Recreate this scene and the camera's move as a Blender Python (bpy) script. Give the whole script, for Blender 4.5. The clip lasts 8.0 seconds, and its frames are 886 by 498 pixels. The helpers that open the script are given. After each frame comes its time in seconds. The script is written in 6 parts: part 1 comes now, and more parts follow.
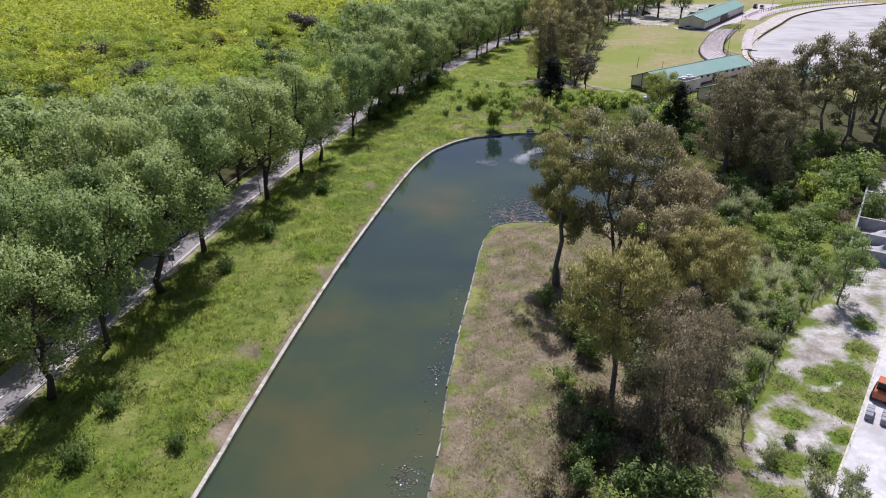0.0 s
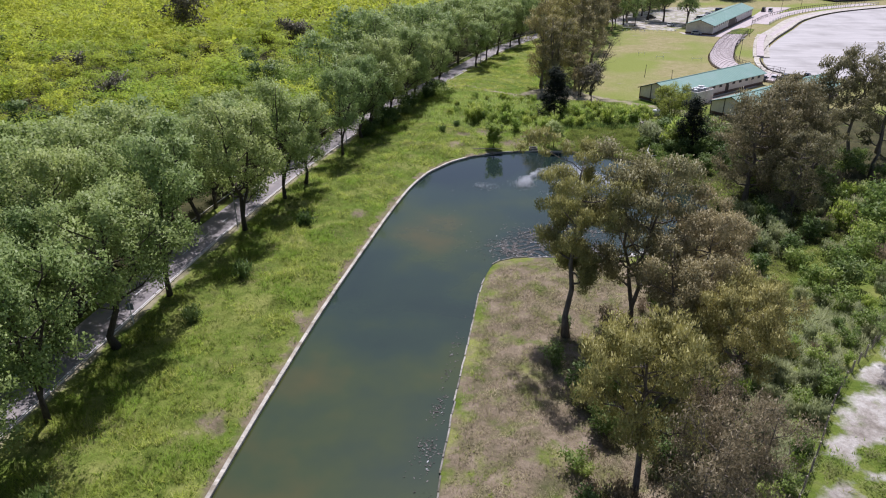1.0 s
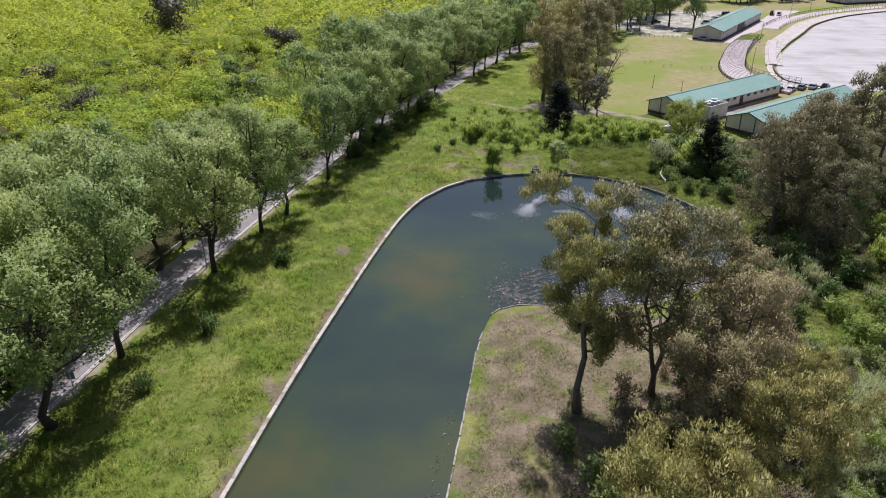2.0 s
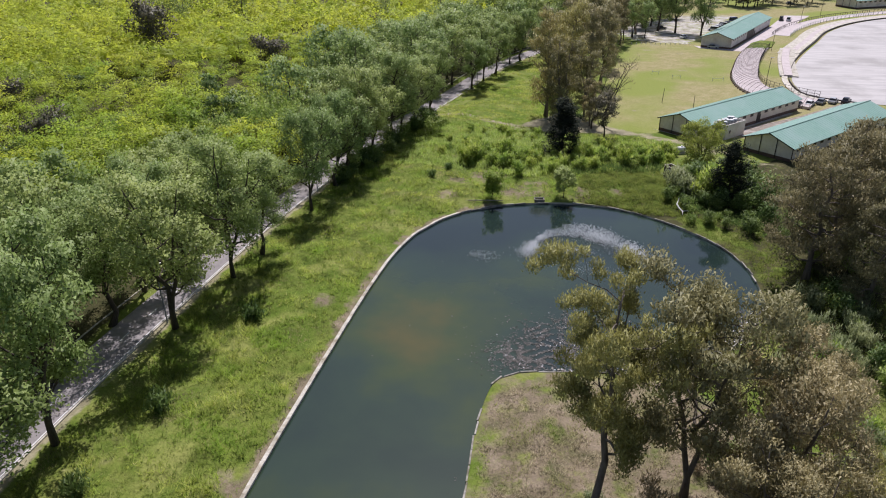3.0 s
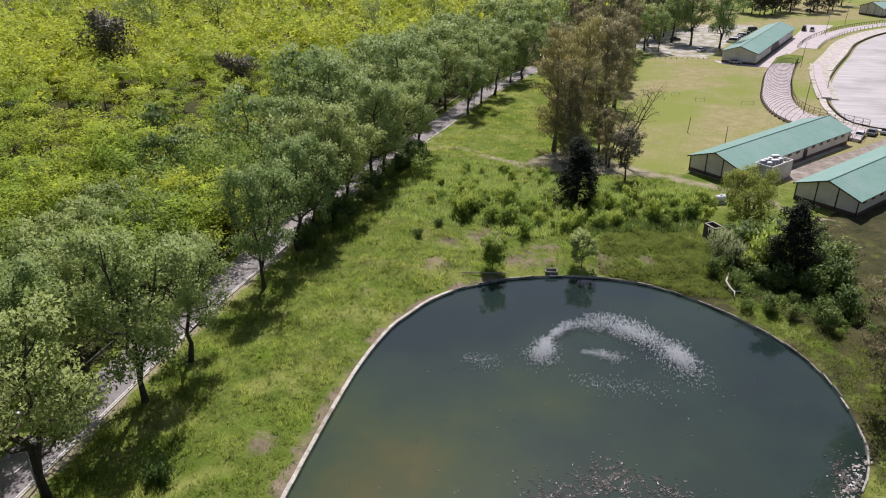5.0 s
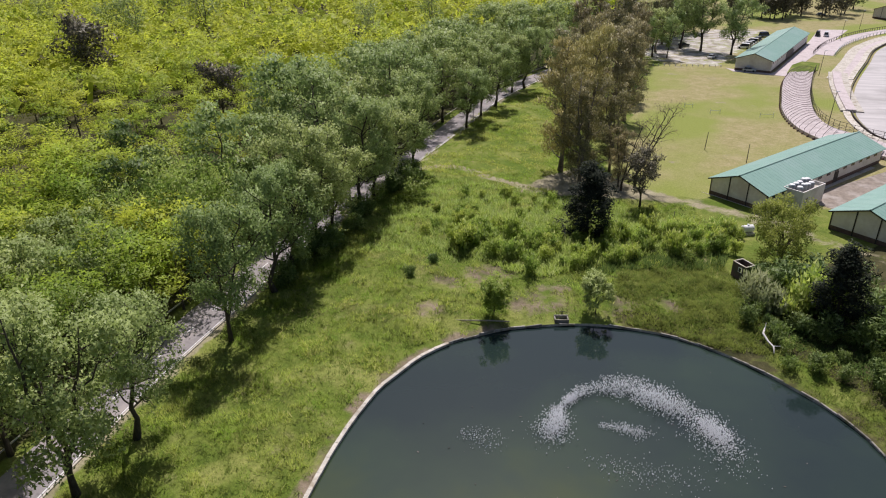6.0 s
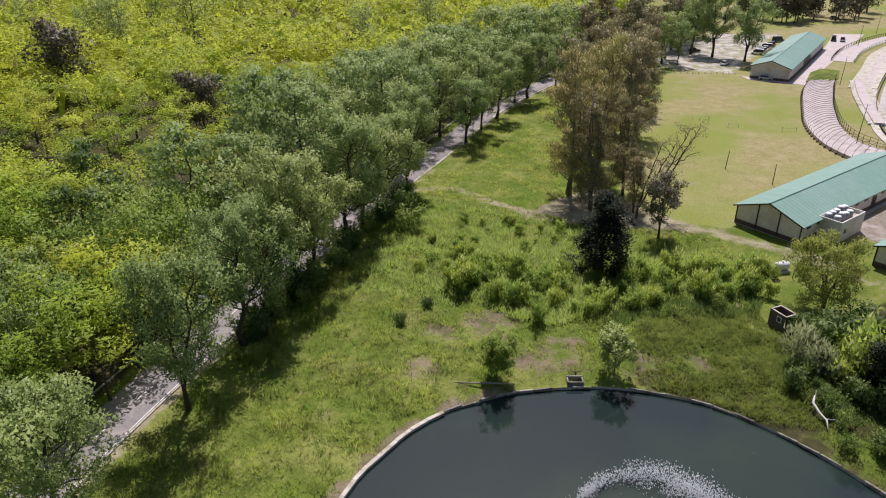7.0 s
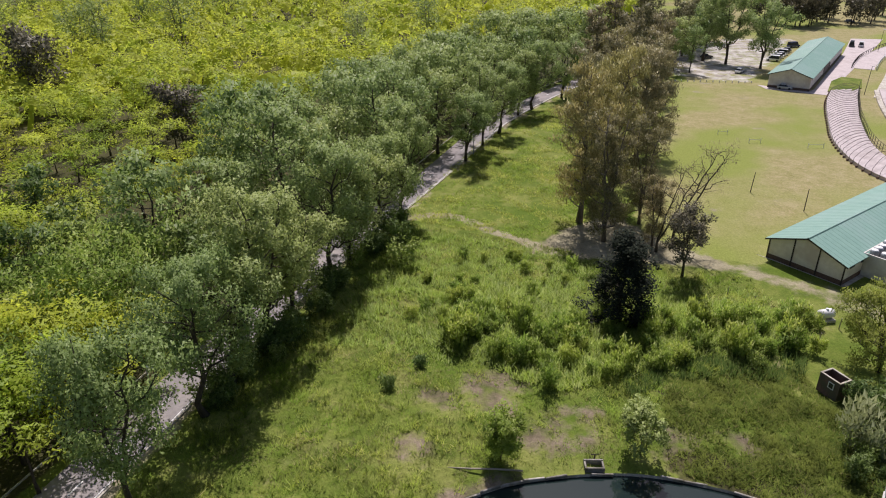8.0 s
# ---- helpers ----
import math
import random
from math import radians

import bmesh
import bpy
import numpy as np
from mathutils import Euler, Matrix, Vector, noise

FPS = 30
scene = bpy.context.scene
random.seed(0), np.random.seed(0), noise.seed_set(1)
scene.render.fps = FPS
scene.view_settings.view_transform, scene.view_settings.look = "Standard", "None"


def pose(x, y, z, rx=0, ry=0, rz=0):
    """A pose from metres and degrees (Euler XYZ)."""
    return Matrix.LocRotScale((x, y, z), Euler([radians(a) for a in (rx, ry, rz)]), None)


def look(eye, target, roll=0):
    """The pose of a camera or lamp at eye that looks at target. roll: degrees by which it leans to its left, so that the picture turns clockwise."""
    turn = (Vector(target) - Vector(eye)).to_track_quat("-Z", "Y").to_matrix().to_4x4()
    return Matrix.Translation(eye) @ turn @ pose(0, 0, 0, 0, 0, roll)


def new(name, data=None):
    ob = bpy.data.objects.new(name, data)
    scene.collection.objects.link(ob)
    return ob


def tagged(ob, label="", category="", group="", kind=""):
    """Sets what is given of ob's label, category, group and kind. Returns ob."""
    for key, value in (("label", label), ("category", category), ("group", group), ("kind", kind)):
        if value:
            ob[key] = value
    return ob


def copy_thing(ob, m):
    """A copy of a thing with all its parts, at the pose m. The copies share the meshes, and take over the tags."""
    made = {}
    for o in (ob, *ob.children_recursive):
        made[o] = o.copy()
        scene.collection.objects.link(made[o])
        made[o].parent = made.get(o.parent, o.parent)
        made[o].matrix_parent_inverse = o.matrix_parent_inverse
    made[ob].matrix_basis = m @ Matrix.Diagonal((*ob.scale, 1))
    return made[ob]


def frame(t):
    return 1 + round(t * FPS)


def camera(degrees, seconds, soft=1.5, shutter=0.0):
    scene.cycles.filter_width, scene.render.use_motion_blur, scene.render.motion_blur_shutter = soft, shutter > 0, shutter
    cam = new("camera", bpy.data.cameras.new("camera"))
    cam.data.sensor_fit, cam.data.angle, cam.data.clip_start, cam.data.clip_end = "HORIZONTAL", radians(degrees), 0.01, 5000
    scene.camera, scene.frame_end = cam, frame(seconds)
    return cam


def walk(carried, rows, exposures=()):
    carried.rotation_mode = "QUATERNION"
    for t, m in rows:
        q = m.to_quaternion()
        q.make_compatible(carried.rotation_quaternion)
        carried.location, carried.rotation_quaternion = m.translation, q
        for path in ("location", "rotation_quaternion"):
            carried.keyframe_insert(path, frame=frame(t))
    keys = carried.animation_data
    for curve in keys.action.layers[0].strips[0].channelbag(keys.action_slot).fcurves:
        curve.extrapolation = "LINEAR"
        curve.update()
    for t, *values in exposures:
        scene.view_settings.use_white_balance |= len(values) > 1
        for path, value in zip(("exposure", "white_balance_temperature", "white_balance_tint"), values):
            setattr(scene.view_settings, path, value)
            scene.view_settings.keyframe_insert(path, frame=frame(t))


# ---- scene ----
cam = camera(66.2, 8.0, soft=1.1)
METRES, EYE, TILT, LEAN, TURN = 112.93, 48.0, 0.0, 0.0, 11.8
ROWS = [
    (0.0, 0.0, 0.0, 0.0, -0.2, -26.47, 0.4),
    (0.5, 0.0034, 0.0563, 0.0011, -0.23, -26.45, 0.46),
    (1.0, 0.0078, 0.1154, 0.002, -0.25, -26.43, 0.55),
    (1.5, 0.0128, 0.1764, 0.0029, -0.29, -26.43, 0.66),
    (3.0, 0.0247, 0.367, 0.0112, -0.48, -26.41, 0.72),
    (3.5, 0.0291, 0.432, 0.012, -0.55, -26.42, 0.72),
    (4.0, 0.0331, 0.4972, 0.011, -0.61, -26.37, 0.71),
    (4.5, 0.0367, 0.562, 0.0103, -0.65, -26.36, 0.69),
    (6.0, 0.047, 0.7523, 0.0042, -0.72, -26.28, 0.58),
    (6.5, 0.0506, 0.8142, 0.002, -0.72, -26.27, 0.56),
    (7.0, 0.0541, 0.8762, 0.0003, -0.7, -26.27, 0.54),
    (7.5, 0.0571, 0.9378, -0.0009, -0.67, -26.27, 0.54),
    (8.0, 0.0611, 0.9977, -0.0018, -0.62, -26.27, 0.54),
]
walk(cam, [(t, pose(0, 0, EYE, TILT, LEAN, TURN) @ pose(METRES * x, METRES * y, METRES * z, 90 + pitch, roll, yaw)) for t, x, y, z, yaw, pitch, roll in ROWS], [(0.0, 0.0, 5790, 21), (4.0, -0.03, 6100, 18), (8.0, -0.07, 6270, 20)])

# ---- world, sun, exposure ----
SUN_WAY = Vector((0.05, -0.61, -1.0))
world = bpy.data.worlds.new("sky")
scene.world = world
world.use_nodes = True
sky = world.node_tree.nodes.new("ShaderNodeTexSky")
sky.sky_type = "NISHITA"
sky.sun_disc = False
sky.sun_elevation = radians(59)
sky.sun_rotation = radians(-5)
sky.dust_density = 2.0
world.node_tree.links.new(sky.outputs["Color"], world.node_tree.nodes["Background"].inputs["Color"])
world.node_tree.nodes["Background"].inputs["Strength"].default_value = 0.078
sun = new("sun", bpy.data.lights.new("sun", "SUN"))
sun.data.energy = 4.9
sun.data.angle = radians(0.53)
sun.data.color = (1.0, 0.95, 0.88)
sun.matrix_world = look((0, 0, 300), Vector((0, 0, 300)) + SUN_WAY)
scene.view_settings.exposure = 0.0


# ---- node and mesh helpers ----
def link(nt, a, b):
    nt.links.new(a, b)


def node(nt, kind, **values):
    n = nt.nodes.new(kind)
    for key, v in values.items():
        n.inputs[key.replace("_", " ")].default_value = v
    return n


def blank(name):
    m = bpy.data.materials.new(name)
    m.use_nodes = True
    nt = m.node_tree
    return m, nt, nt.nodes["Principled BSDF"]


def noise_tex(nt, scale, detail=4.0, rough=0.6, stretch=None):
    geo = nt.nodes.new("ShaderNodeNewGeometry")
    at = geo.outputs["Position"]
    if stretch:
        mp = nt.nodes.new("ShaderNodeMapping")
        mp.inputs["Scale"].default_value = stretch
        link(nt, at, mp.inputs["Vector"])
        at = mp.outputs["Vector"]
    n = node(nt, "ShaderNodeTexNoise", Scale=scale, Detail=detail, Roughness=rough)
    link(nt, at, n.inputs["Vector"])
    return n.outputs["Fac"]


def ramp(nt, fac, stops):
    r = nt.nodes.new("ShaderNodeValToRGB")
    r.color_ramp.elements[0].position, r.color_ramp.elements[0].color = stops[0][0], (*stops[0][1], 1)
    r.color_ramp.elements[1].position, r.color_ramp.elements[1].color = stops[-1][0], (*stops[-1][1], 1)
    for p, c in stops[1:-1]:
        e = r.color_ramp.elements.new(p)
        e.color = (*c, 1)
    link(nt, fac, r.inputs["Fac"])
    return r.outputs["Color"]


def mixed(nt, fac, a, b):
    m = nt.nodes.new("ShaderNodeMix")
    m.data_type = "RGBA"
    if isinstance(fac, float):
        m.inputs[0].default_value = fac
    else:
        link(nt, fac, m.inputs[0])
    for v, s in ((a, m.inputs[6]), (b, m.inputs[7])):
        if isinstance(v, tuple):
            s.default_value = (*v, 1)
        else:
            link(nt, v, s)
    return m.outputs[2]


def math_node(nt, op, a, b):
    m = nt.nodes.new("ShaderNodeMath")
    m.operation = op
    for v, s in ((a, m.inputs[0]), (b, m.inputs[1])):
        if isinstance(v, (int, float)):
            s.default_value = v
        else:
            link(nt, v, s)
    return m.outputs[0]


def bumped(nt, bsdf, fac, strength, distance):
    b = node(nt, "ShaderNodeBump", Strength=strength, Distance=distance)
    link(nt, fac, b.inputs["Height"])
    link(nt, b.outputs["Normal"], bsdf.inputs["Normal"])


def surface(name, dark, light, scale, rough=0.85, metal=0.0, bump=0.3, depth=0.02, stain=None, stain_scale=0.15, stretch=None, spec=0.4, vary=0.0):
    """A plain worn surface: grain at one scale, stains at a larger one."""
    m, nt, b = blank(name)
    fine = noise_tex(nt, scale, 6.0, 0.65, stretch)
    col = ramp(nt, fine, [(0.3, dark), (0.7, light)])
    if stain:
        big = noise_tex(nt, stain_scale, 5.0, 0.6)
        mask = ramp(nt, big, [(0.48, (0, 0, 0)), (0.66, (1, 1, 1))])
        col = mixed(nt, mask, col, stain)
    if vary:
        info = nt.nodes.new("ShaderNodeObjectInfo")
        hsv = nt.nodes.new("ShaderNodeHueSaturation")
        link(nt, col, hsv.inputs["Color"])
        v = math_node(nt, "MULTIPLY_ADD", info.outputs["Random"], vary)
        v.node.inputs[2].default_value = 1.0 - vary / 2
        link(nt, v, hsv.inputs["Value"])
        col = hsv.outputs["Color"]
    link(nt, col, b.inputs["Base Color"])
    b.inputs["Roughness"].default_value = rough
    b.inputs["Metallic"].default_value = metal
    b.inputs["Specular IOR Level"].default_value = spec
    if bump:
        bumped(nt, b, fine, bump, depth)
    return m


def leafy(name, stops, through_light=0.35, vary=0.35, rough=0.55, patch=None, patch_scale=0.06, fine=0.9, dry=None, dry_scale=0.11, swing=0.6):
    """Leaves: each one its own tint, each plant its own value, light passing through."""
    m, nt, b = blank(name)
    geo = nt.nodes.new("ShaderNodeNewGeometry")
    col = ramp(nt, geo.outputs["Random Per Island"], stops)
    if patch:
        big = noise_tex(nt, patch_scale, 3.0, 0.5)
        col = mixed(nt, ramp(nt, big, [(0.42, (0, 0, 0)), (0.62, (1, 1, 1))]), col, patch)
    if dry:
        big = noise_tex(nt, dry_scale, 4.0, 0.6)
        col = mixed(nt, ramp(nt, big, [(0.50, (0, 0, 0)), (0.64, (0.9, 0.9, 0.9))]), col, dry)
    info = nt.nodes.new("ShaderNodeObjectInfo")
    hsv = nt.nodes.new("ShaderNodeHueSaturation")
    link(nt, col, hsv.inputs["Color"])
    v = math_node(nt, "MULTIPLY_ADD", info.outputs["Random"], vary)
    v.node.inputs[2].default_value = 1.0 - swing / 2 - vary / 2
    v = math_node(nt, "ADD", v, math_node(nt, "MULTIPLY", noise_tex(nt, fine, 3.0, 0.6), swing))
    link(nt, v, hsv.inputs["Value"])
    h = math_node(nt, "MULTIPLY_ADD", info.outputs["Random"], -0.03)
    h.node.inputs[2].default_value = 0.515
    link(nt, h, hsv.inputs["Hue"])
    link(nt, hsv.outputs["Color"], b.inputs["Base Color"])
    b.inputs["Roughness"].default_value = rough
    b.inputs["Specular IOR Level"].default_value = 0.3
    tr = nt.nodes.new("ShaderNodeBsdfTranslucent")
    link(nt, hsv.outputs["Color"], tr.inputs["Color"])
    mx = nt.nodes.new("ShaderNodeMixShader")
    mx.inputs[0].default_value = through_light
    link(nt, b.outputs[0], mx.inputs[1])
    link(nt, tr.outputs[0], mx.inputs[2])
    link(nt, mx.outputs[0], nt.nodes["Material Output"].inputs["Surface"])
    return m


def mesh_of(name, verts, faces, smooth=False):
    """A mesh from arrays: verts (n, 3) and faces (f, k), all faces with k corners."""
    verts, faces = np.asarray(verts, dtype=np.float32), np.asarray(faces, dtype=np.int32)
    me = bpy.data.meshes.new(name)
    f, k = faces.shape
    me.vertices.add(len(verts))
    me.vertices.foreach_set("co", verts.ravel())
    me.loops.add(f * k)
    me.loops.foreach_set("vertex_index", faces.ravel())
    me.polygons.add(f)
    me.polygons.foreach_set("loop_start", np.arange(0, f * k, k, dtype=np.int32))
    me.polygons.foreach_set("use_smooth", np.full(f, smooth))
    me.update(calc_edges=True)
    return me


class Geo:
    """Collects quads and polygons for one mesh."""

    def __init__(self):
        self.v, self.f = [], []

    def poly(self, pts):
        n = len(self.v)
        self.v += [tuple(p) for p in pts]
        self.f.append(tuple(range(n, n + len(pts))))

    def box(self, x0, y0, z0, x1, y1, z1, m=None, c=0.0):
        """A box with chamfered upper edges of width c."""
        n = len(self.v)
        c = min(c, (x1 - x0) / 3, (y1 - y0) / 3, (z1 - z0) / 2)
        rings = [(0, z0), (0, z1 - c), (c, z1)] if c > 0 else [(0, z0), (0, z1)]
        pts = []
        for i, z in rings:
            pts += [(x0 + i, y0 + i, z), (x1 - i, y0 + i, z), (x1 - i, y1 - i, z), (x0 + i, y1 - i, z)]
        self.v += [tuple(m @ Vector(p)) if m else p for p in pts]
        for r in range(len(rings) - 1):
            for i in range(4):
                j = (i + 1) % 4
                self.f.append((n + 4 * r + i, n + 4 * r + j, n + 4 * r + 4 + j, n + 4 * r + 4 + i))
        top = n + 4 * (len(rings) - 1)
        self.f += [(n + 3, n + 2, n + 1, n), (top, top + 1, top + 2, top + 3)]
        return self

    def tube(self, path, radii, sides=6, caps=True):
        """A tapering tube along a path."""
        n = len(self.v)
        path = [Vector(p) for p in path]
        up = None
        for i, p in enumerate(path):
            d = (path[min(i + 1, len(path) - 1)] - path[max(i - 1, 0)]).normalized()
            ref = Vector((1, 0, 0)) if abs(d.z) > 0.8 else Vector((0, 0, 1))
            a = d.cross(ref).normalized() if up is None else (up - d * up.dot(d)).normalized()
            up = a
            b = d.cross(a)
            for s in range(sides):
                w = 2 * math.pi * s / sides
                self.v.append(tuple(p + (a * math.cos(w) + b * math.sin(w)) * radii[i]))
        for i in range(len(path) - 1):
            for s in range(sides):
                t = (s + 1) % sides
                self.f.append((n + i * sides + s, n + i * sides + t, n + (i + 1) * sides + t, n + (i + 1) * sides + s))
        if caps:
            self.f.append(tuple(n + s for s in range(sides))[::-1])
            self.f.append(tuple(n + (len(path) - 1) * sides + s for s in range(sides)))
        return self

    def join(self, first, a0, a1):
        """Ties the ring that begins at vertex first to its nearest vertex among a0 to a1."""
        p = Vector(self.v[first])
        k = min(range(a0, a1), key=lambda i: (Vector(self.v[i]) - p).length_squared)
        self.f.append((first, first + 1, k))

    def mesh(self, name, smooth=False):
        me = bpy.data.meshes.new(name)
        me.from_pydata(self.v, [], self.f)
        me.polygons.foreach_set("use_smooth", [smooth] * len(me.polygons))
        me.update()
        return me


def part(name, shape, material, parent=None, label="", smooth=False):
    me = shape.mesh(name, smooth) if isinstance(shape, Geo) else shape
    if not me.materials:
        me.materials.append(material)
    ob = new(name, me)
    if parent:
        ob.parent = parent
    if label:
        tagged(ob, label)
    return ob


def thing(name, m, label, category, group="", kind=""):
    ob = new(name)
    ob.empty_display_size = 0.3
    ob.matrix_basis = m
    return tagged(ob, label, category, group, kind)


def curve_points(pts, step, closed=False):
    """A smooth line through pts (n, 2), sampled about every step metres."""
    p = np.array(pts, dtype=float)
    n = len(p)
    out = []
    for i in range(n if closed else n - 1):
        if closed:
            a, b, c, d = p[(i - 1) % n], p[i], p[(i + 1) % n], p[(i + 2) % n]
        else:
            a, b, c, d = p[max(i - 1, 0)], p[i], p[i + 1], p[min(i + 2, n - 1)]
        k = max(1, int(round(np.linalg.norm(c - b) / step)))
        for t in np.arange(k) / k:
            out.append(0.5 * (2 * b + (c - a) * t + (2 * a - 5 * b + 4 * c - d) * t * t + (3 * b - a - 3 * c + d) * t ** 3))
    if not closed:
        out.append(p[-1])
    return np.array(out)


def offset_line(p, d, closed=False):
    """The line p moved d to the right of its way."""
    q = np.roll(p, -1, 0) - np.roll(p, 1, 0) if closed else np.gradient(p, axis=0)
    q = q / np.linalg.norm(q, axis=1)[:, None]
    return p + d * np.stack([q[:, 1], -q[:, 0]], 1)


def inside(poly, x, y):
    poly = np.asarray(poly)
    res = np.zeros(np.shape(x), bool)
    for (x0, y0), (x1, y1) in zip(poly, np.roll(poly, -1, 0)):
        cross = ((y0 > y) != (y1 > y)) & (x < (x1 - x0) * (y - y0) / (y1 - y0 + 1e-12) + x0)
        res ^= cross
    return res


def line_distance(pts, x, y, closed=False):
    p = np.asarray(pts)
    q = np.roll(p, -1, 0) if closed else p[1:]
    best = np.full(np.shape(x), 1e9)
    for (ax, ay), (bx, by) in zip(p, q):
        dx, dy = bx - ax, by - ay
        t = np.clip(((x - ax) * dx + (y - ay) * dy) / (dx * dx + dy * dy + 1e-9), 0, 1)
        best = np.minimum(best, np.hypot(x - ax - t * dx, y - ay - t * dy))
    return best


def soft(a, b, v):
    t = np.clip((v - a) / (b - a), 0, 1)
    return t * t * (3 - 2 * t)


def ribbon(name, left, right, z0, z1, material, step_z=0.0):
    """A slab between two lines, from z0 up to z1."""
    n = len(left)
    g = Geo()
    for i in range(n - 1):
        a, b, c, d = left[i], right[i], right[i + 1], left[i + 1]
        g.poly([(*a, z1), (*b, z1), (*c, z1), (*d, z1)])
        g.poly([(*a, z0), (*a, z1), (*d, z1), (*d, z0)])
        g.poly([(*b, z1), (*b, z0), (*c, z0), (*c, z1)])
    g.poly([(*left[0], z0), (*right[0], z0), (*right[0], z1), (*left[0], z1)])
    g.poly([(*left[-1], z1), (*right[-1], z1), (*right[-1], z0), (*left[-1], z0)])
    return part(name, g, material)


def slab(name, outline, z0, z1, material):
    g = Geo()
    g.poly([(x, y, z1) for x, y in outline])
    n = len(outline)
    for i in range(n):
        a, b = outline[i], outline[(i + 1) % n]
        g.poly([(*a, z0), (*b, z0), (*b, z1), (*a, z1)])
    return part(name, g, material)


# ---- the plan ----
POND = curve_points([(-30.5, -25), (-31.5, 20), (-32.5, 41), (-33.3, 53.5), (-34.2, 70.7), (-34.8, 90), (-34.8, 112), (-34.6, 125), (-34.0, 136), (-32.6, 144),
                     (-31, 148.1), (-28.6, 152.7), (-25.4, 156.3), (-22, 158.7), (-18.5, 160.7), (-12, 162.8), (-7, 163.6), (-2, 163.3), (3.2, 162.2),
                     (9.3, 158.8), (14.3, 154.4), (18.9, 149), (21.4, 142.8), (22.2, 137), (22, 132), (21.2, 128.5), (18.9, 123.7), (15.5, 118.6),
                     (12.2, 115.2), (7, 112.3), (1.7, 110.7), (-5, 109.8), (-8, 109.3), (-11, 108.4), (-12.7, 107), (-13.6, 104.8), (-14.1, 98),
                     (-13.7, 86), (-13.2, 74), (-12.4, 61), (-11.5, 53), (-11, 45), (-9, 20), (-7, -25)], 1.5, True)
ROAD_R = curve_points([(-55, -60), (-56, 0), (-57.4, 45), (-58.4, 75), (-58.9, 103), (-58.6, 115), (-57.6, 140), (-55.6, 160), (-54.2, 173), (-50.6, 195),
                       (-46.5, 215), (-40.8, 242), (-37.3, 262), (-33.0, 282), (-25.3, 304), (-16, 325), (-4, 345), (10, 362), (24, 372)], 3.0)
ROAD_L = offset_line(ROAD_R, -5.8)
FIELD = [(-4, 211), (4, 211), (12, 209.5), (27, 222), (44, 250), (41.5, 258), (41, 271), (43, 283), (47.6, 303), (54, 325), (39, 333.5), (12.8, 335), (8, 310), (4, 280), (0, 250), (-5, 225)]
YARD = [(18.6, 58), (23.6, 70), (27.2, 78), (31.2, 85), (36.5, 92.5), (41.2, 98.6), (46.6, 116), (53, 130.5), (58, 142), (110, 130), (110, 20), (12, 20)]
DIRT = [(-22, 208), (-15, 219.5), (-8, 224), (-2, 216), (4, 211.5), (12, 209.5), (15, 206), (24, 203), (31, 194), (38, 189), (37, 186), (30, 191), (22, 197), (14, 202.5), (4, 207.8), (-8, 207.5)]
CARPARK = [(12, 344), (24, 337), (37, 335), (48, 362), (62, 398), (74, 430), (40, 424), (18, 400), (4, 366)]
ISLAND = [(-14.5, 109), (-12, -20), (10, -20), (20, 57), (23, 80), (17, 99), (8, 111.5)]
TRACK_W = [(-46, 217), (-40, 219.5), (-36.6, 220), (-33, 218), (-28.8, 214.8), (-22, 211)]


DRY_SPOTS = ((-15, 168.5, 4.2), (-4.0, 168.0, 3.4), (-23, 172, 5.5), (-18, 166, 2.5), (-37.5, 64, 2.6), (-37, 86, 2.2), (-34.5, 50, 3.0), (-40, 120, 2.5), (-30, 163, 3), (9, 184, 2), (22, 236, 4), (14, 288, 3), (30, 115, 3), (24, 108, 3), (2, 169.5, 3), (-29, 170, 2.5), (30, 252, 3), (36, 296, 4), (20, 312, 4))

YARD_GREENS = ((24.5, 68.5, 1.8), (29.5, 70.5, 1.6), (33.0, 71.5, 1.9), (35.5, 77.0, 1.5), (38.0, 83.5, 1.2), (24.0, 62.0, 1.4), (28.0, 66.0, 1.5), (30.5, 64.0, 1.6), (29.0, 60.0, 1.2), (26.5, 56.0, 1.5), (22.5, 55.0, 1.4), (20.5, 50.0, 2.0), (31.5, 67.5, 1.6))

WORN_SPOTS = ((19.5, 236, 2.2), (23, 238, 1.6), (14, 282, 2.0), (27, 285, 2.0), (36, 283, 1.8), (30, 318, 3.0), (18, 322, 2.5), (9, 231, 2.0), (22, 335, 2.5))


def gz(x, y):
    """Height of the ground."""
    x, y = np.asarray(x, float), np.asarray(y, float)
    d = line_distance(POND[::2], x, y, True)
    z = -0.95 + 0.95 * soft(0.3, 8, d)
    free = soft(0.5, 3, d) * soft(-54, -50, x) * (1 - soft(190, 200, y)) * (1 - soft(0, 1, inside(YARD, x, y).astype(float)))
    z = z + free * 0.16 * (np.sin(0.9 * x + 1.3 * np.sin(0.35 * y)) + np.sin(0.8 * y + 1.7 * np.sin(0.4 * x + 1)))
    return z - 0.02


def gz1(x, y):
    return float(gz(np.array([x]), np.array([y]))[0])


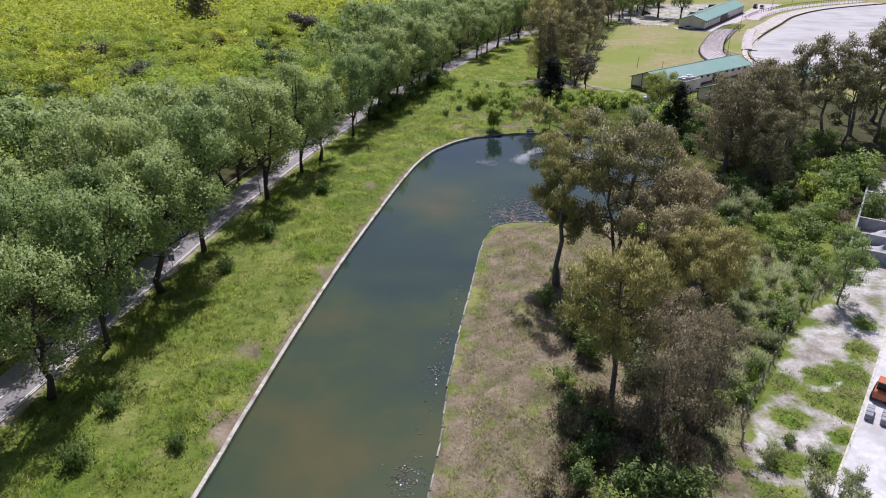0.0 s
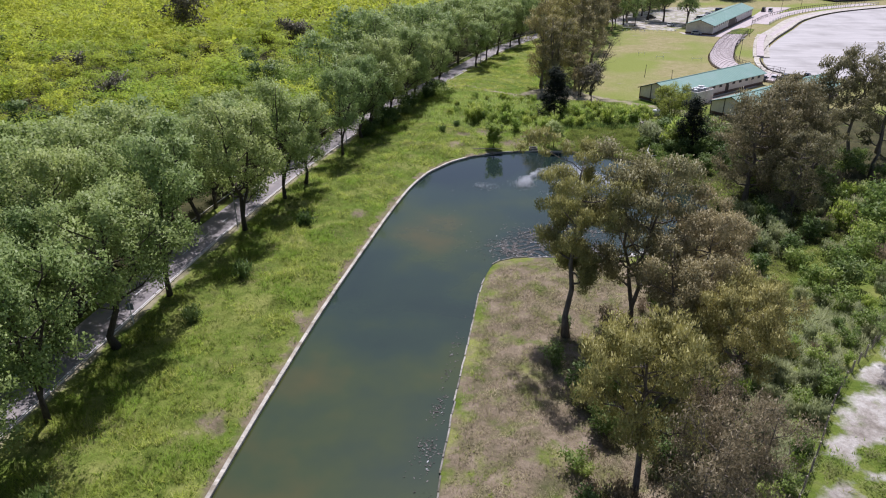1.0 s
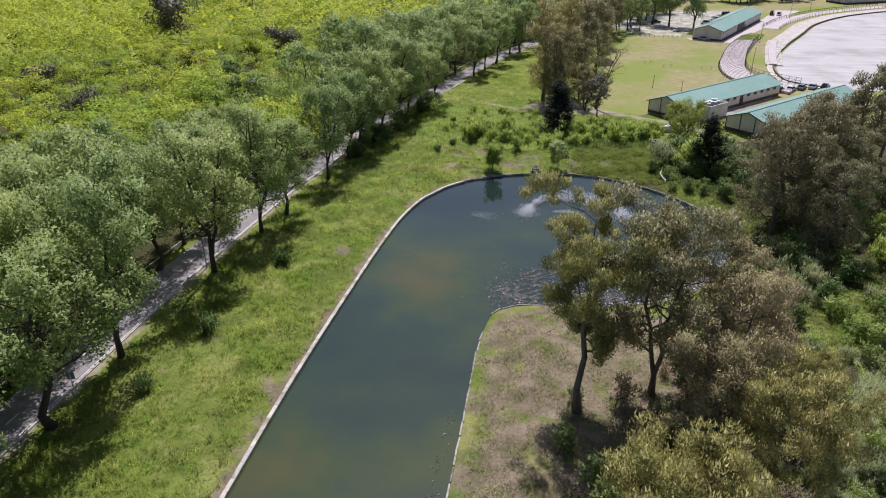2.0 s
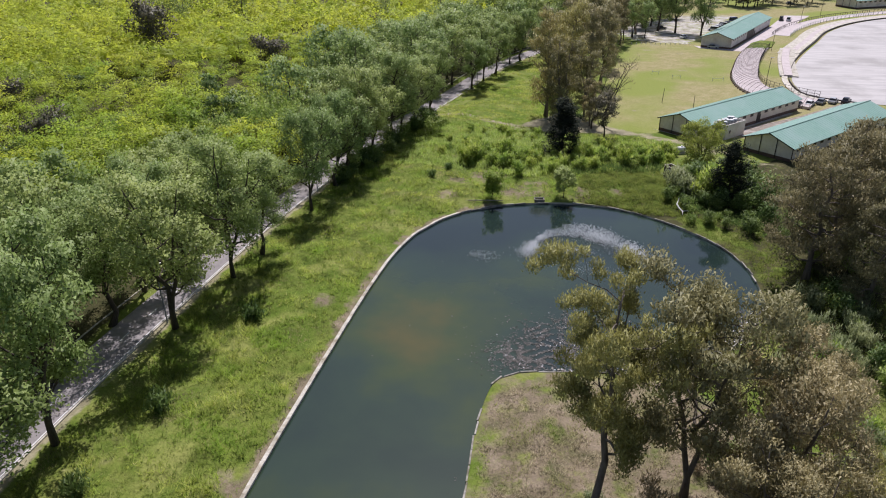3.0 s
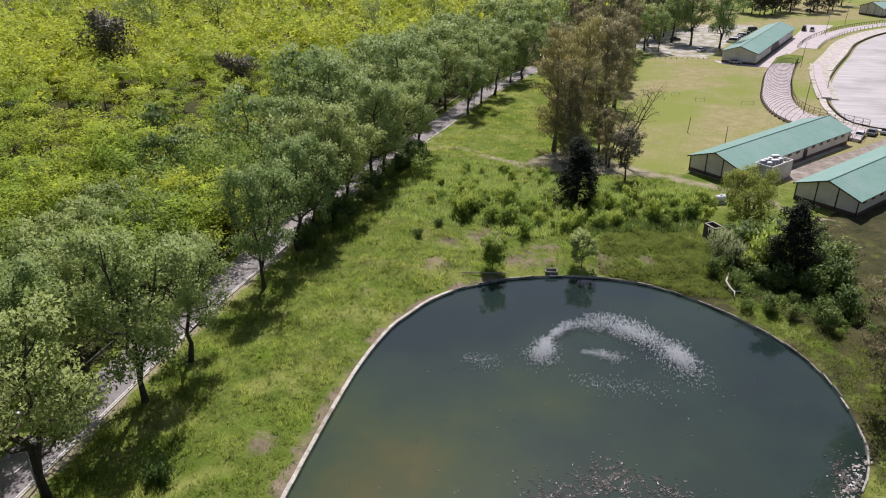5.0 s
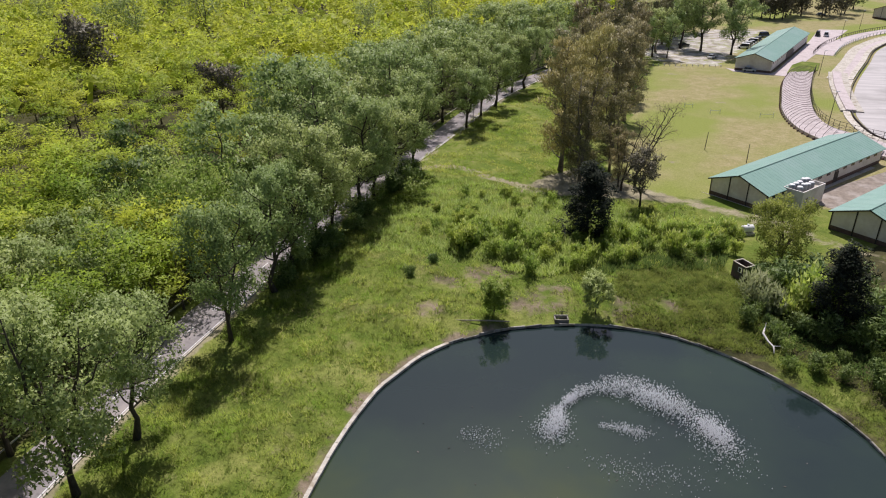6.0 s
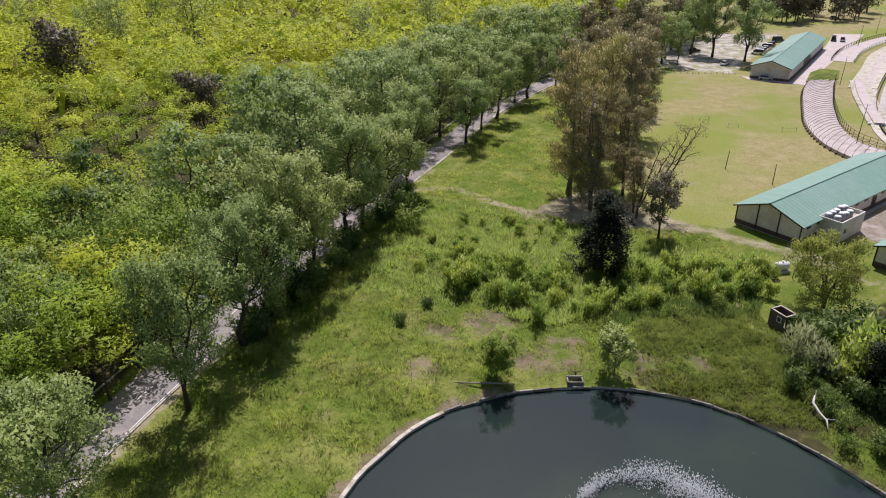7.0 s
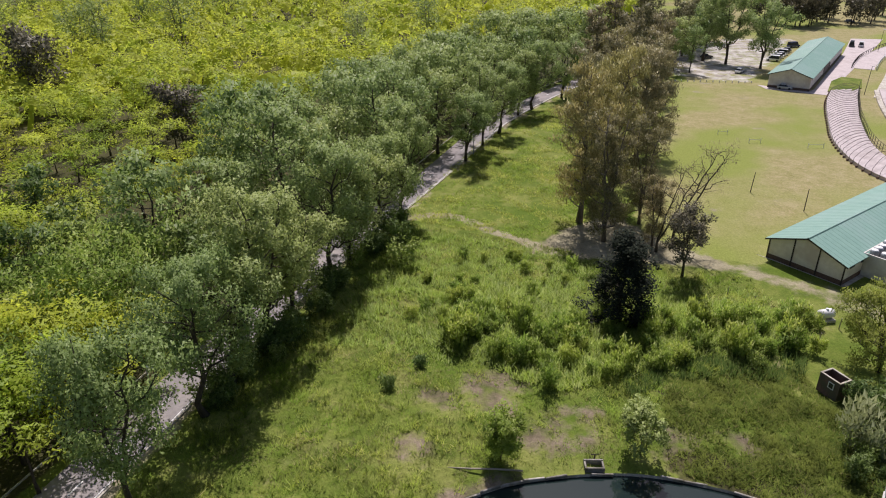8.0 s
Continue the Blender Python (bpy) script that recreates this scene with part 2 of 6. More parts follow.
# ---- materials ----
def ground_material():
    m, nt, b = blank("ground")
    fine = noise_tex(nt, 2.6, 6.0, 0.7)
    mid = noise_tex(nt, 0.32, 5.0, 0.62)
    big = noise_tex(nt, 0.055, 4.0, 0.55)
    lush = ramp(nt, mid, [(0.26, (0.07, 0.11, 0.016)), (0.44, (0.125, 0.17, 0.027)), (0.60, (0.19, 0.22, 0.048)), (0.76, (0.27, 0.25, 0.12))])
    lush = mixed(nt, ramp(nt, big, [(0.50, (0, 0, 0)), (0.64, (1, 1, 1))]), lush, (0.10, 0.155, 0.018))
    lush = mixed(nt, ramp(nt, noise_tex(nt, 0.12, 4.0, 0.6), [(0.52, (0, 0, 0)), (0.66, (1, 1, 1))]), lush, (0.25, 0.265, 0.075))
    tan = ramp(nt, mid, [(0.3, (0.10, 0.10, 0.045)), (0.5, (0.215, 0.172, 0.118)), (0.75, (0.33, 0.265, 0.20))])
    mown = ramp(nt, mid, [(0.25, (0.225, 0.215, 0.075)), (0.5, (0.30, 0.27, 0.12)), (0.75, (0.39, 0.335, 0.19))])
    mown = mixed(nt, ramp(nt, noise_tex(nt, 1.1, 5.0, 0.7), [(0.46, (0, 0, 0)), (0.68, (0.75, 0.75, 0.75))]), mown, (0.40, 0.34, 0.20))
    mown = mixed(nt, ramp(nt, noise_tex(nt, 0.03, 3.0, 0.5), [(0.45, (0, 0, 0)), (0.6, (1, 1, 1))]), mown, (0.235, 0.27, 0.065))
    earth = ramp(nt, mid, [(0.3, (0.225, 0.20, 0.12)), (0.7, (0.405, 0.365, 0.25))])
    sand = ramp(nt, noise_tex(nt, 0.25, 6.0, 0.6), [(0.3, (0.20, 0.17, 0.14)), (0.46, (0.40, 0.365, 0.33)), (0.62, (0.60, 0.575, 0.55))])
    # dark leaf litter; on the east bank it also carries painted tree shade
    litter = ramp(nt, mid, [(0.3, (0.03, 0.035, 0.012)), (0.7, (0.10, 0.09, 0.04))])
    col = lush
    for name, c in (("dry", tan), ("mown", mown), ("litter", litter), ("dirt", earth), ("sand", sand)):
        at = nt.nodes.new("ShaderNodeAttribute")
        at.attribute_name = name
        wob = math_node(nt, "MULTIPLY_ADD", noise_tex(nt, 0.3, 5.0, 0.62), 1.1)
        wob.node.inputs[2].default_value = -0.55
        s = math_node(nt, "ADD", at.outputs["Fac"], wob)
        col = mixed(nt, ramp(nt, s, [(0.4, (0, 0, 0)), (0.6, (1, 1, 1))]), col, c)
    shade = ramp(nt, fine, [(0.3, (0.72, 0.72, 0.68)), (0.7, (1.18, 1.18, 1.15))])
    mul = nt.nodes.new("ShaderNodeMix")
    mul.data_type, mul.blend_type = "RGBA", "MULTIPLY"
    mul.inputs[0].default_value = 1.0
    link(nt, col, mul.inputs[6])
    link(nt, shade, mul.inputs[7])
    link(nt, mul.outputs[2], b.inputs["Base Color"])
    b.inputs["Roughness"].default_value = 0.95
    b.inputs["Specular IOR Level"].default_value = 0.15
    bumped(nt, b, fine, 0.8, 0.15)
    return m


def water_material():
    m, nt, b = blank("pond_water")
    geo = nt.nodes.new("ShaderNodeNewGeometry")
    sep = nt.nodes.new("ShaderNodeSeparateXYZ")
    link(nt, geo.outputs["Position"], sep.inputs[0])
    off = nt.nodes.new("ShaderNodeVectorMath")
    off.operation = "DISTANCE"
    link(nt, geo.outputs["Position"], off.inputs[0])
    off.inputs[1].default_value = (-27.0, 122.0, -1.2)
    bank = math_node(nt, "MULTIPLY_ADD", off.outputs["Value"], -0.016)
    bank.node.inputs[2].default_value = 0.36
    bank = math_node(nt, "MAXIMUM", bank, 0.0)
    south = math_node(nt, "MULTIPLY_ADD", sep.outputs["Y"], -0.0035)
    south.node.inputs[2].default_value = 0.40
    silt = math_node(nt, "ADD", math_node(nt, "ADD", noise_tex(nt, 0.05, 4.0, 0.55), bank), south)
    col = ramp(nt, silt, [(0.32, (0.016, 0.028, 0.026)), (0.56, (0.026, 0.045, 0.029)), (0.72, (0.042, 0.060, 0.022)), (0.92, (0.088, 0.074, 0.020))])
    link(nt, col, b.inputs["Base Color"])
    b.inputs["Roughness"].default_value = 0.025
    b.inputs["IOR"].default_value = 1.52
    bumped(nt, b, noise_tex(nt, 1.6, 4.0, 0.6), 0.10, 0.04)
    return m


GROUND, WATER = ground_material(), water_material()
CONCRETE = surface("pale_concrete", (0.38, 0.35, 0.29), (0.62, 0.58, 0.50), 3.0, stain=(0.30, 0.26, 0.19), stain_scale=0.6, vary=0.3)
ASPHALT = surface("worn_asphalt", (0.20, 0.18, 0.18), (0.29, 0.265, 0.26), 1.2, stain=(0.34, 0.30, 0.28), stain_scale=0.25)
PAINT_WHITE = surface("road_paint", (0.62, 0.62, 0.60), (0.8, 0.8, 0.78), 4.0)
ARENA = surface("arena_concrete", (0.37, 0.35, 0.335), (0.56, 0.53, 0.505), 0.5, stain=(0.34, 0.32, 0.30), stain_scale=0.06, stretch=(0.12, 1.0, 1.0))
PAVING = surface("pink_paving", (0.44, 0.375, 0.36), (0.60, 0.53, 0.515), 1.5, stain=(0.42, 0.36, 0.34), stain_scale=0.3)
YARD_SLAB = surface("yard_slab", (0.50, 0.48, 0.46), (0.68, 0.66, 0.65), 1.0, stain=(0.42, 0.40, 0.38), stain_scale=0.2)
BARK = surface("dark_bark", (0.035, 0.028, 0.02), (0.10, 0.08, 0.06), 6.0, bump=0.8, depth=0.05, stretch=(1, 1, 0.3))
BARK_PALE = surface("peeling_bark", (0.07, 0.055, 0.042), (0.26, 0.22, 0.18), 2.0, bump=0.6, depth=0.04, stretch=(1, 1, 0.25))
POPLAR_LEAF = leafy("poplar_leaf", [(0.0, (0.235, 0.315, 0.085)), (0.6, (0.355, 0.44, 0.14)), (0.9, (0.41, 0.50, 0.17)), (1.0, (0.48, 0.55, 0.24))], 0.42, 0.24)
ACACIA_LEAF = leafy("acacia_leaf", [(0.0, (0.435, 0.515, 0.046)), (0.5, (0.46, 0.54, 0.052)), (1.0, (0.485, 0.565, 0.062))], 0.62, 0.26, patch=(0.38, 0.50, 0.055), fine=0.20, swing=1.3)
EUC_LEAF = leafy("eucalyptus_leaf", [(0.0, (0.20, 0.175, 0.08)), (0.6, (0.33, 0.29, 0.125)), (1.0, (0.48, 0.415, 0.20))], 0.35, 0.5)
EUC_DARK = leafy("dark_olive_leaf", [(0.0, (0.165, 0.155, 0.075)), (0.6, (0.25, 0.23, 0.107)), (1.0, (0.325, 0.29, 0.145))], 0.35, 0.35, fine=0.4, swing=1.0)
GOLD_LEAF = leafy("olive_gold_leaf", [(0.0, (0.29, 0.275, 0.09)), (0.6, (0.40, 0.37, 0.12)), (1.0, (0.49, 0.45, 0.18))], 0.28, 0.30, fine=0.5, swing=1.0)
BROWN_LEAF = leafy("dry_brown_leaf", [(0.0, (0.19, 0.16, 0.09)), (0.6, (0.305, 0.255, 0.15)), (1.0, (0.42, 0.35, 0.22))], 0.35, 0.3)
DARK_LEAF = leafy("dark_needle", [(0.0, (0.012, 0.018, 0.010)), (0.7, (0.026, 0.036, 0.018)), (1.0, (0.055, 0.062, 0.035))], 0.1, 0.3, 0.9)
PURPLE_LEAF = leafy("dusky_leaf", [(0.0, (0.075, 0.072, 0.045)), (0.7, (0.165, 0.152, 0.09)), (1.0, (0.28, 0.255, 0.16))], 0.3, 0.3)
BUSH_LEAF = leafy("bush_leaf", [(0.0, (0.215, 0.31, 0.042)), (0.6, (0.33, 0.435, 0.064)), (1.0, (0.49, 0.56, 0.16))], 0.55, 0.2, fine=0.3, swing=1.3)
SHRUB_LEAF = leafy("shrub_leaf", [(0.0, (0.17, 0.25, 0.045)), (0.6, (0.26, 0.355, 0.07)), (1.0, (0.40, 0.46, 0.16))], 0.45, 0.5)
FRESH_LEAF = leafy("fresh_green_leaf", [(0.0, (0.22, 0.33, 0.05)), (0.6, (0.34, 0.45, 0.08)), (1.0, (0.50, 0.57, 0.18))], 0.5, 0.35, fine=0.4, swing=1.0)
WILLOW_LEAF = leafy("willow_leaf", [(0.0, (0.25, 0.29, 0.05)), (0.6, (0.36, 0.40, 0.075)), (1.0, (0.48, 0.49, 0.14))], 0.55, 0.2)
OLIVE_LEAF = leafy("olive_leaf", [(0.0, (0.26, 0.235, 0.115)), (0.6, (0.375, 0.335, 0.16)), (1.0, (0.44, 0.39, 0.20))], 0.28, 0.3, fine=0.5, swing=1.0)
LONG_GRASS = leafy("long_grass", [(0.0, (0.26, 0.345, 0.046)), (0.5, (0.355, 0.425, 0.062)), (0.85, (0.44, 0.485, 0.10)), (1.0, (0.58, 0.54, 0.22))], 0.5, 0.0, 0.7, patch=(0.21, 0.33, 0.032), patch_scale=0.16, fine=0.45, swing=1.8)
GREEN_LEAF = leafy("mid_green_leaf", [(0.0, (0.10, 0.16, 0.035)), (0.6, (0.16, 0.235, 0.055)), (1.0, (0.27, 0.34, 0.12))], 0.4, 0.45)
SILVER_LEAF = leafy("silver_leaf", [(0.0, (0.23, 0.265, 0.115)), (0.6, (0.305, 0.345, 0.15)), (1.0, (0.41, 0.44, 0.22))], 0.45, 0.3)
GRASS = leafy("meadow_grass", [(0.0, (0.185, 0.245, 0.038)), (0.5, (0.25, 0.298, 0.052)), (1.0, (0.345, 0.365, 0.10))], 0.5, 0.0, 0.7, patch=(0.19, 0.30, 0.030), patch_scale=0.09, fine=0.35, dry=(0.35, 0.315, 0.14), swing=2.4)
DRY_GRASS = leafy("dry_grass", [(0.0, (0.24, 0.205, 0.11)), (0.5, (0.41, 0.345, 0.215)), (1.0, (0.58, 0.495, 0.34))], 0.4, 0.0, 0.8, patch=(0.24, 0.24, 0.085), patch_scale=0.25, fine=0.5, swing=1.6)
REED = leafy("marsh_leaf", [(0.0, (0.105, 0.17, 0.025)), (0.6, (0.16, 0.23, 0.036)), (0.9, (0.24, 0.285, 0.06)), (1.0, (0.32, 0.285, 0.12))], 0.5, 0.0, 0.9, patch=(0.17, 0.215, 0.04), patch_scale=0.3, fine=0.6, swing=1.8)
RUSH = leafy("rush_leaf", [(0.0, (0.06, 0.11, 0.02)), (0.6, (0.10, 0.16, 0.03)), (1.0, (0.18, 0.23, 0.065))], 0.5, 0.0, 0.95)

# ---- ground, water, rim ----
from mathutils.geometry import delaunay_2d_cdt


def build_ground():
    def grid(x0, x1, y0, y1, s):
        gx, gy = np.meshgrid(np.arange(x0, x1 + 0.1, s), np.arange(y0, y1 + 0.1, s))
        return np.stack([gx.ravel(), gy.ravel()], 1)
    rng = np.random.default_rng(3)
    near = grid(-66, 60, 30, 230, 1.6)
    near += rng.uniform(-0.4, 0.4, near.shape)
    far = grid(-320, 280, -80, 640, 6.0)
    far = far[~((far[:, 0] > -68) & (far[:, 0] < 62) & (far[:, 1] > 28) & (far[:, 1] < 232))]
    mid = grid(-40, 150, 235, 440, 3.0)
    ring = np.array([(r * math.cos(a), 200 + r * math.sin(a)) for r in (700, 1100, 2200, 4500) for a in np.arange(0, 2 * math.pi, math.pi / 24)])
    pts = np.concatenate([near, far, mid + 0.37, ring])
    keep = line_distance(POND, pts[:, 0], pts[:, 1], True) > 0.7
    keep &= ~inside(POND, pts[:, 0], pts[:, 1])
    pts = np.concatenate([POND, pts[keep]])
    n = len(POND)
    vs, es, fs, *_ = delaunay_2d_cdt([Vector(p) for p in pts], [(i, (i + 1) % n) for i in range(n)], [], 0, 1e-4)
    v = np.array([(p.x, p.y) for p in vs])
    f = np.array([t for t in fs])
    c = v[f].mean(1)
    f = f[~inside(POND, c[:, 0], c[:, 1])]
    z = gz(v[:, 0], v[:, 1])
    me = mesh_of("ground", np.column_stack([v, z]), f, True)
    x, y = v[:, 0], v[:, 1]
    d = line_distance(POND, x, y, True)
    sd = lambda poly: np.where(inside(poly, x, y), 1, -1) * line_distance(poly, x, y, True)
    west = ~inside(ISLAND, x, y)
    zones = {
        "dry": np.maximum((0.55 + 0.07 * soft(1.0, 3.2, d)) * soft(-5, 3, sd(ISLAND)), 0.60 * (1 - soft(0.4, 3.4, d)) * west * (1 - soft(-22, -12, x))),
        "mown": np.maximum(soft(-2, 2, sd(FIELD)), soft(205, 212, y) * soft(14, 20, x)),
        # litter under the wood; the east bank polygons darken the ground for eucalyptus shade
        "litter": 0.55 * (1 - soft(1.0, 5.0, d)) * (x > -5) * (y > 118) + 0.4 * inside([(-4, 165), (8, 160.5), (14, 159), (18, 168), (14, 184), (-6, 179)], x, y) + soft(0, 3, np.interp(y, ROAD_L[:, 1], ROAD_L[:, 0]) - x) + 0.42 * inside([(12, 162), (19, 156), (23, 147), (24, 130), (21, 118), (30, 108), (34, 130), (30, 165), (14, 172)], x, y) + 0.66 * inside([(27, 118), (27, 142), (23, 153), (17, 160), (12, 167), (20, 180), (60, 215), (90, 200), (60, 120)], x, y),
        "dirt": soft(-3.2, 2.2, sd(DIRT)) * (1 - 0.42 * soft(2, 9, x)) + 0.8 * (1 - soft(0.4, 2.2, line_distance(TRACK_W, x, y))) + 0.75 * (1 - soft(0.2, 2.5, line_distance(ROAD_R, x, y))),
        "sand": 0.6 * soft(-2, 2, sd(YARD)) + 0.58 * soft(-4, 6, sd(CARPARK)),
    }
    for cx, cy, r in DRY_SPOTS:
        zones["dry"] = np.maximum(zones["dry"], 0.56 * (1 - soft(0.2 * r, 2.2 * r, np.hypot(x - cx, y - cy))))
    for cx, cy, r in WORN_SPOTS:
        zones["dirt"] = np.maximum(zones["dirt"], 0.52 * (1 - soft(0.2 * r, 2.0 * r, np.hypot(x - cx, y - cy))))
    for cx, cy, r in YARD_GREENS:
        zones["sand"] = zones["sand"] * soft(0.0, 1.7 * r, np.hypot(x - cx, y - cy))
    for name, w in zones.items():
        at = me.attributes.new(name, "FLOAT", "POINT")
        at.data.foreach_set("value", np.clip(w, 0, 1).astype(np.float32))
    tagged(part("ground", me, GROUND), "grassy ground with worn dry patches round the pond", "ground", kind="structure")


build_ground()
g = Geo()
g.poly([(x, y, -1.25) for x, y in offset_line(POND, -0.25, True)])
me = g.mesh("water")
bm = bmesh.new()
bm.from_mesh(me)
bmesh.ops.triangulate(bm, faces=bm.faces[:])
bm.to_mesh(me)
bm.free()
tagged(part("water", me, WATER), "murky green-brown pond water reflecting the sky", "water", kind="structure")
g = Geo()
for i in range(len(POND)):
    a, b = POND[i], POND[(i + 1) % len(POND)]
    g.poly([(*a, -0.9), (*b, -0.9), (*b, -2.6), (*a, -2.6)])
tagged(part("pond_wall", g, CONCRETE), "stained concrete wall lining the pond", "pond wall", kind="structure")

road = ribbon("road", ROAD_L, ROAD_R, -0.2, 0.03, ASPHALT)
tagged(road, "worn pale asphalt two-lane road dappled with tree shade", "road", kind="structure")
kerb = ribbon("kerb", offset_line(ROAD_R, 0.02), offset_line(ROAD_R, 0.22), -0.2, 0.14, CONCRETE)
tagged(kerb, "low pale concrete kerb along the road", "kerb", kind="structure")
mid_line = offset_line(ROAD_R, -2.9)
fine_mid = curve_points(mid_line, 0.5)
for k in range(20, len(fine_mid) - 8, 13):
    seg = fine_mid[k:k + 5]
    r = ribbon("lane_mark", offset_line(seg, -0.07), offset_line(seg, 0.07), 0.02, 0.036, PAINT_WHITE)
    r.parent = road
edge = ribbon("edge_line", offset_line(ROAD_R, -0.35), offset_line(ROAD_R, -0.23), 0.02, 0.036, PAINT_WHITE)
edge.parent = road

# ---- paved places beyond the pond ----
ARENA_EDGE = curve_points([(70, 247.5), (59.5, 254.5), (58.8, 270), (61.8, 284), (68.3, 305), (76.3, 325), (86.5, 348), (101, 380), (124, 410), (160, 437)], 3.0)
tagged(slab("arena_floor", [tuple(p) for p in ARENA_EDGE] + [(205, 448), (245, 430), (262, 380), (250, 300), (200, 250), (130, 235)], -0.3, 0.10, ARENA), "broad pale streaked concrete arena floor", "arena", kind="structure")
tagged(slab("pavement", [(37, 334.5), (38.5, 329), (54, 323.5), (57, 328), (59, 333), (62, 341), (84, 386), (104, 428), (92, 428), (79, 394), (52, 330.5), (50, 327.6)], -0.2, 0.05, PAVING), "pale concrete walkway beside the long building", "pavement", kind="structure")

tagged(slab("yard_floor", [(24, 48), (26, 53), (32.4, 65.6), (39.9, 81.5), (46, 97), (110, 70), (110, 20), (14, 20)], -0.3, 0.06, YARD_SLAB), "pale concrete yard floor with a kerb", "pavement", kind="structure")

# ---- plants ----
def leaf_quads(rng, centres, radii, count, size, aspect, mode):
    """Leaves round blobs: (n, 3 or 4, 3). mode: round, droop, spray or upright."""
    centres, radii = np.array(centres), np.array(radii)
    w = radii[:, 0] * radii[:, 1] + radii[:, 0] * radii[:, 2]
    pick = rng.choice(len(centres), count, p=w / w.sum())
    d = rng.normal(size=(count, 3))
    d /= np.linalg.norm(d, axis=1)[:, None]
    r = rng.uniform(0.25, 1.0, count) ** 0.5
    pos = centres[pick] + d * radii[pick] * r[:, None] * rng.uniform(0.85, 1.15, (count, 1)) + rng.normal(size=(count, 3)) * radii[pick] * 0.2
    rand = rng.normal(size=(count, 3))
    if mode == "droop":
        axis = rand * 0.6 + np.array([0, 0, -0.9])
        nrm = d * 0.9 + np.array([0, 0, 0.35]) + rng.normal(size=(count, 3)) * 0.45
    elif mode == "spray":
        axis = rand * np.array([1, 1, 0.35])
        nrm = np.array([0, 0, 0.8]) + d * 0.7 + rng.normal(size=(count, 3)) * 0.35
    elif mode == "upright":
        axis = rand * 0.35 + np.array([0, 0, 1.0]) + d * 0.5
        nrm = d + np.array([0, 0, 0.55]) + rng.normal(size=(count, 3)) * 0.45
    else:
        axis = rand
        nrm = d + np.array([0, 0, 0.45]) + rng.normal(size=(count, 3)) * 0.4
    axis /= np.linalg.norm(axis, axis=1)[:, None]
    side = np.cross(nrm, axis)
    side /= np.linalg.norm(side, axis=1)[:, None] + 1e-9
    up = np.cross(axis, side)
    s = size * rng.uniform(0.6, 1.35, (count, 1))
    half = axis * s * 0.5
    wide = side * s * aspect * 0.5
    bend = up * s * 0.12
    if size >= 0.24:
        q = np.stack([pos - half - wide, pos - half + wide, pos + half - bend], 1)
    else:
        q = np.stack([pos - half, pos - wide - bend, pos + half, pos + wide - bend], 1)
    face = np.cross(q[:, 1] - q[:, 0], q[:, 2] - q[:, 0])
    face /= np.linalg.norm(face, axis=1)[:, None] + 1e-9
    back = (face * d).sum(1) < 0
    q[back] = q[back][:, ::-1]
    face[back] *= -1
    n = d * 0.8 + face * 0.55 + np.array([0, 0, 0.2])
    return q, n / np.linalg.norm(n, axis=1)[:, None]


def quads_mesh(name, q, normals=None):
    n, k = q.shape[:2]
    me = mesh_of(name, q.reshape(-1, 3), np.arange(n * k).reshape(n, k))
    if normals is not None:
        me.polygons.foreach_set("use_smooth", np.full(n, True))
        me.normals_split_custom_set_from_vertices(np.repeat(normals, k, 0).tolist())
    return me


def bent(rng, a, b, lift, k=4, wob=0.06):
    a, b = np.array(a, float), np.array(b, float)
    ln = np.linalg.norm(b - a)
    out = []
    for t in np.linspace(0, 1, k):
        p = a + (b - a) * t + np.array([0, 0, lift * math.sin(math.pi * t)])
        if 0 < t < 1:
            p = p + rng.normal(size=3) * ln * wob
        out.append(p)
    return out


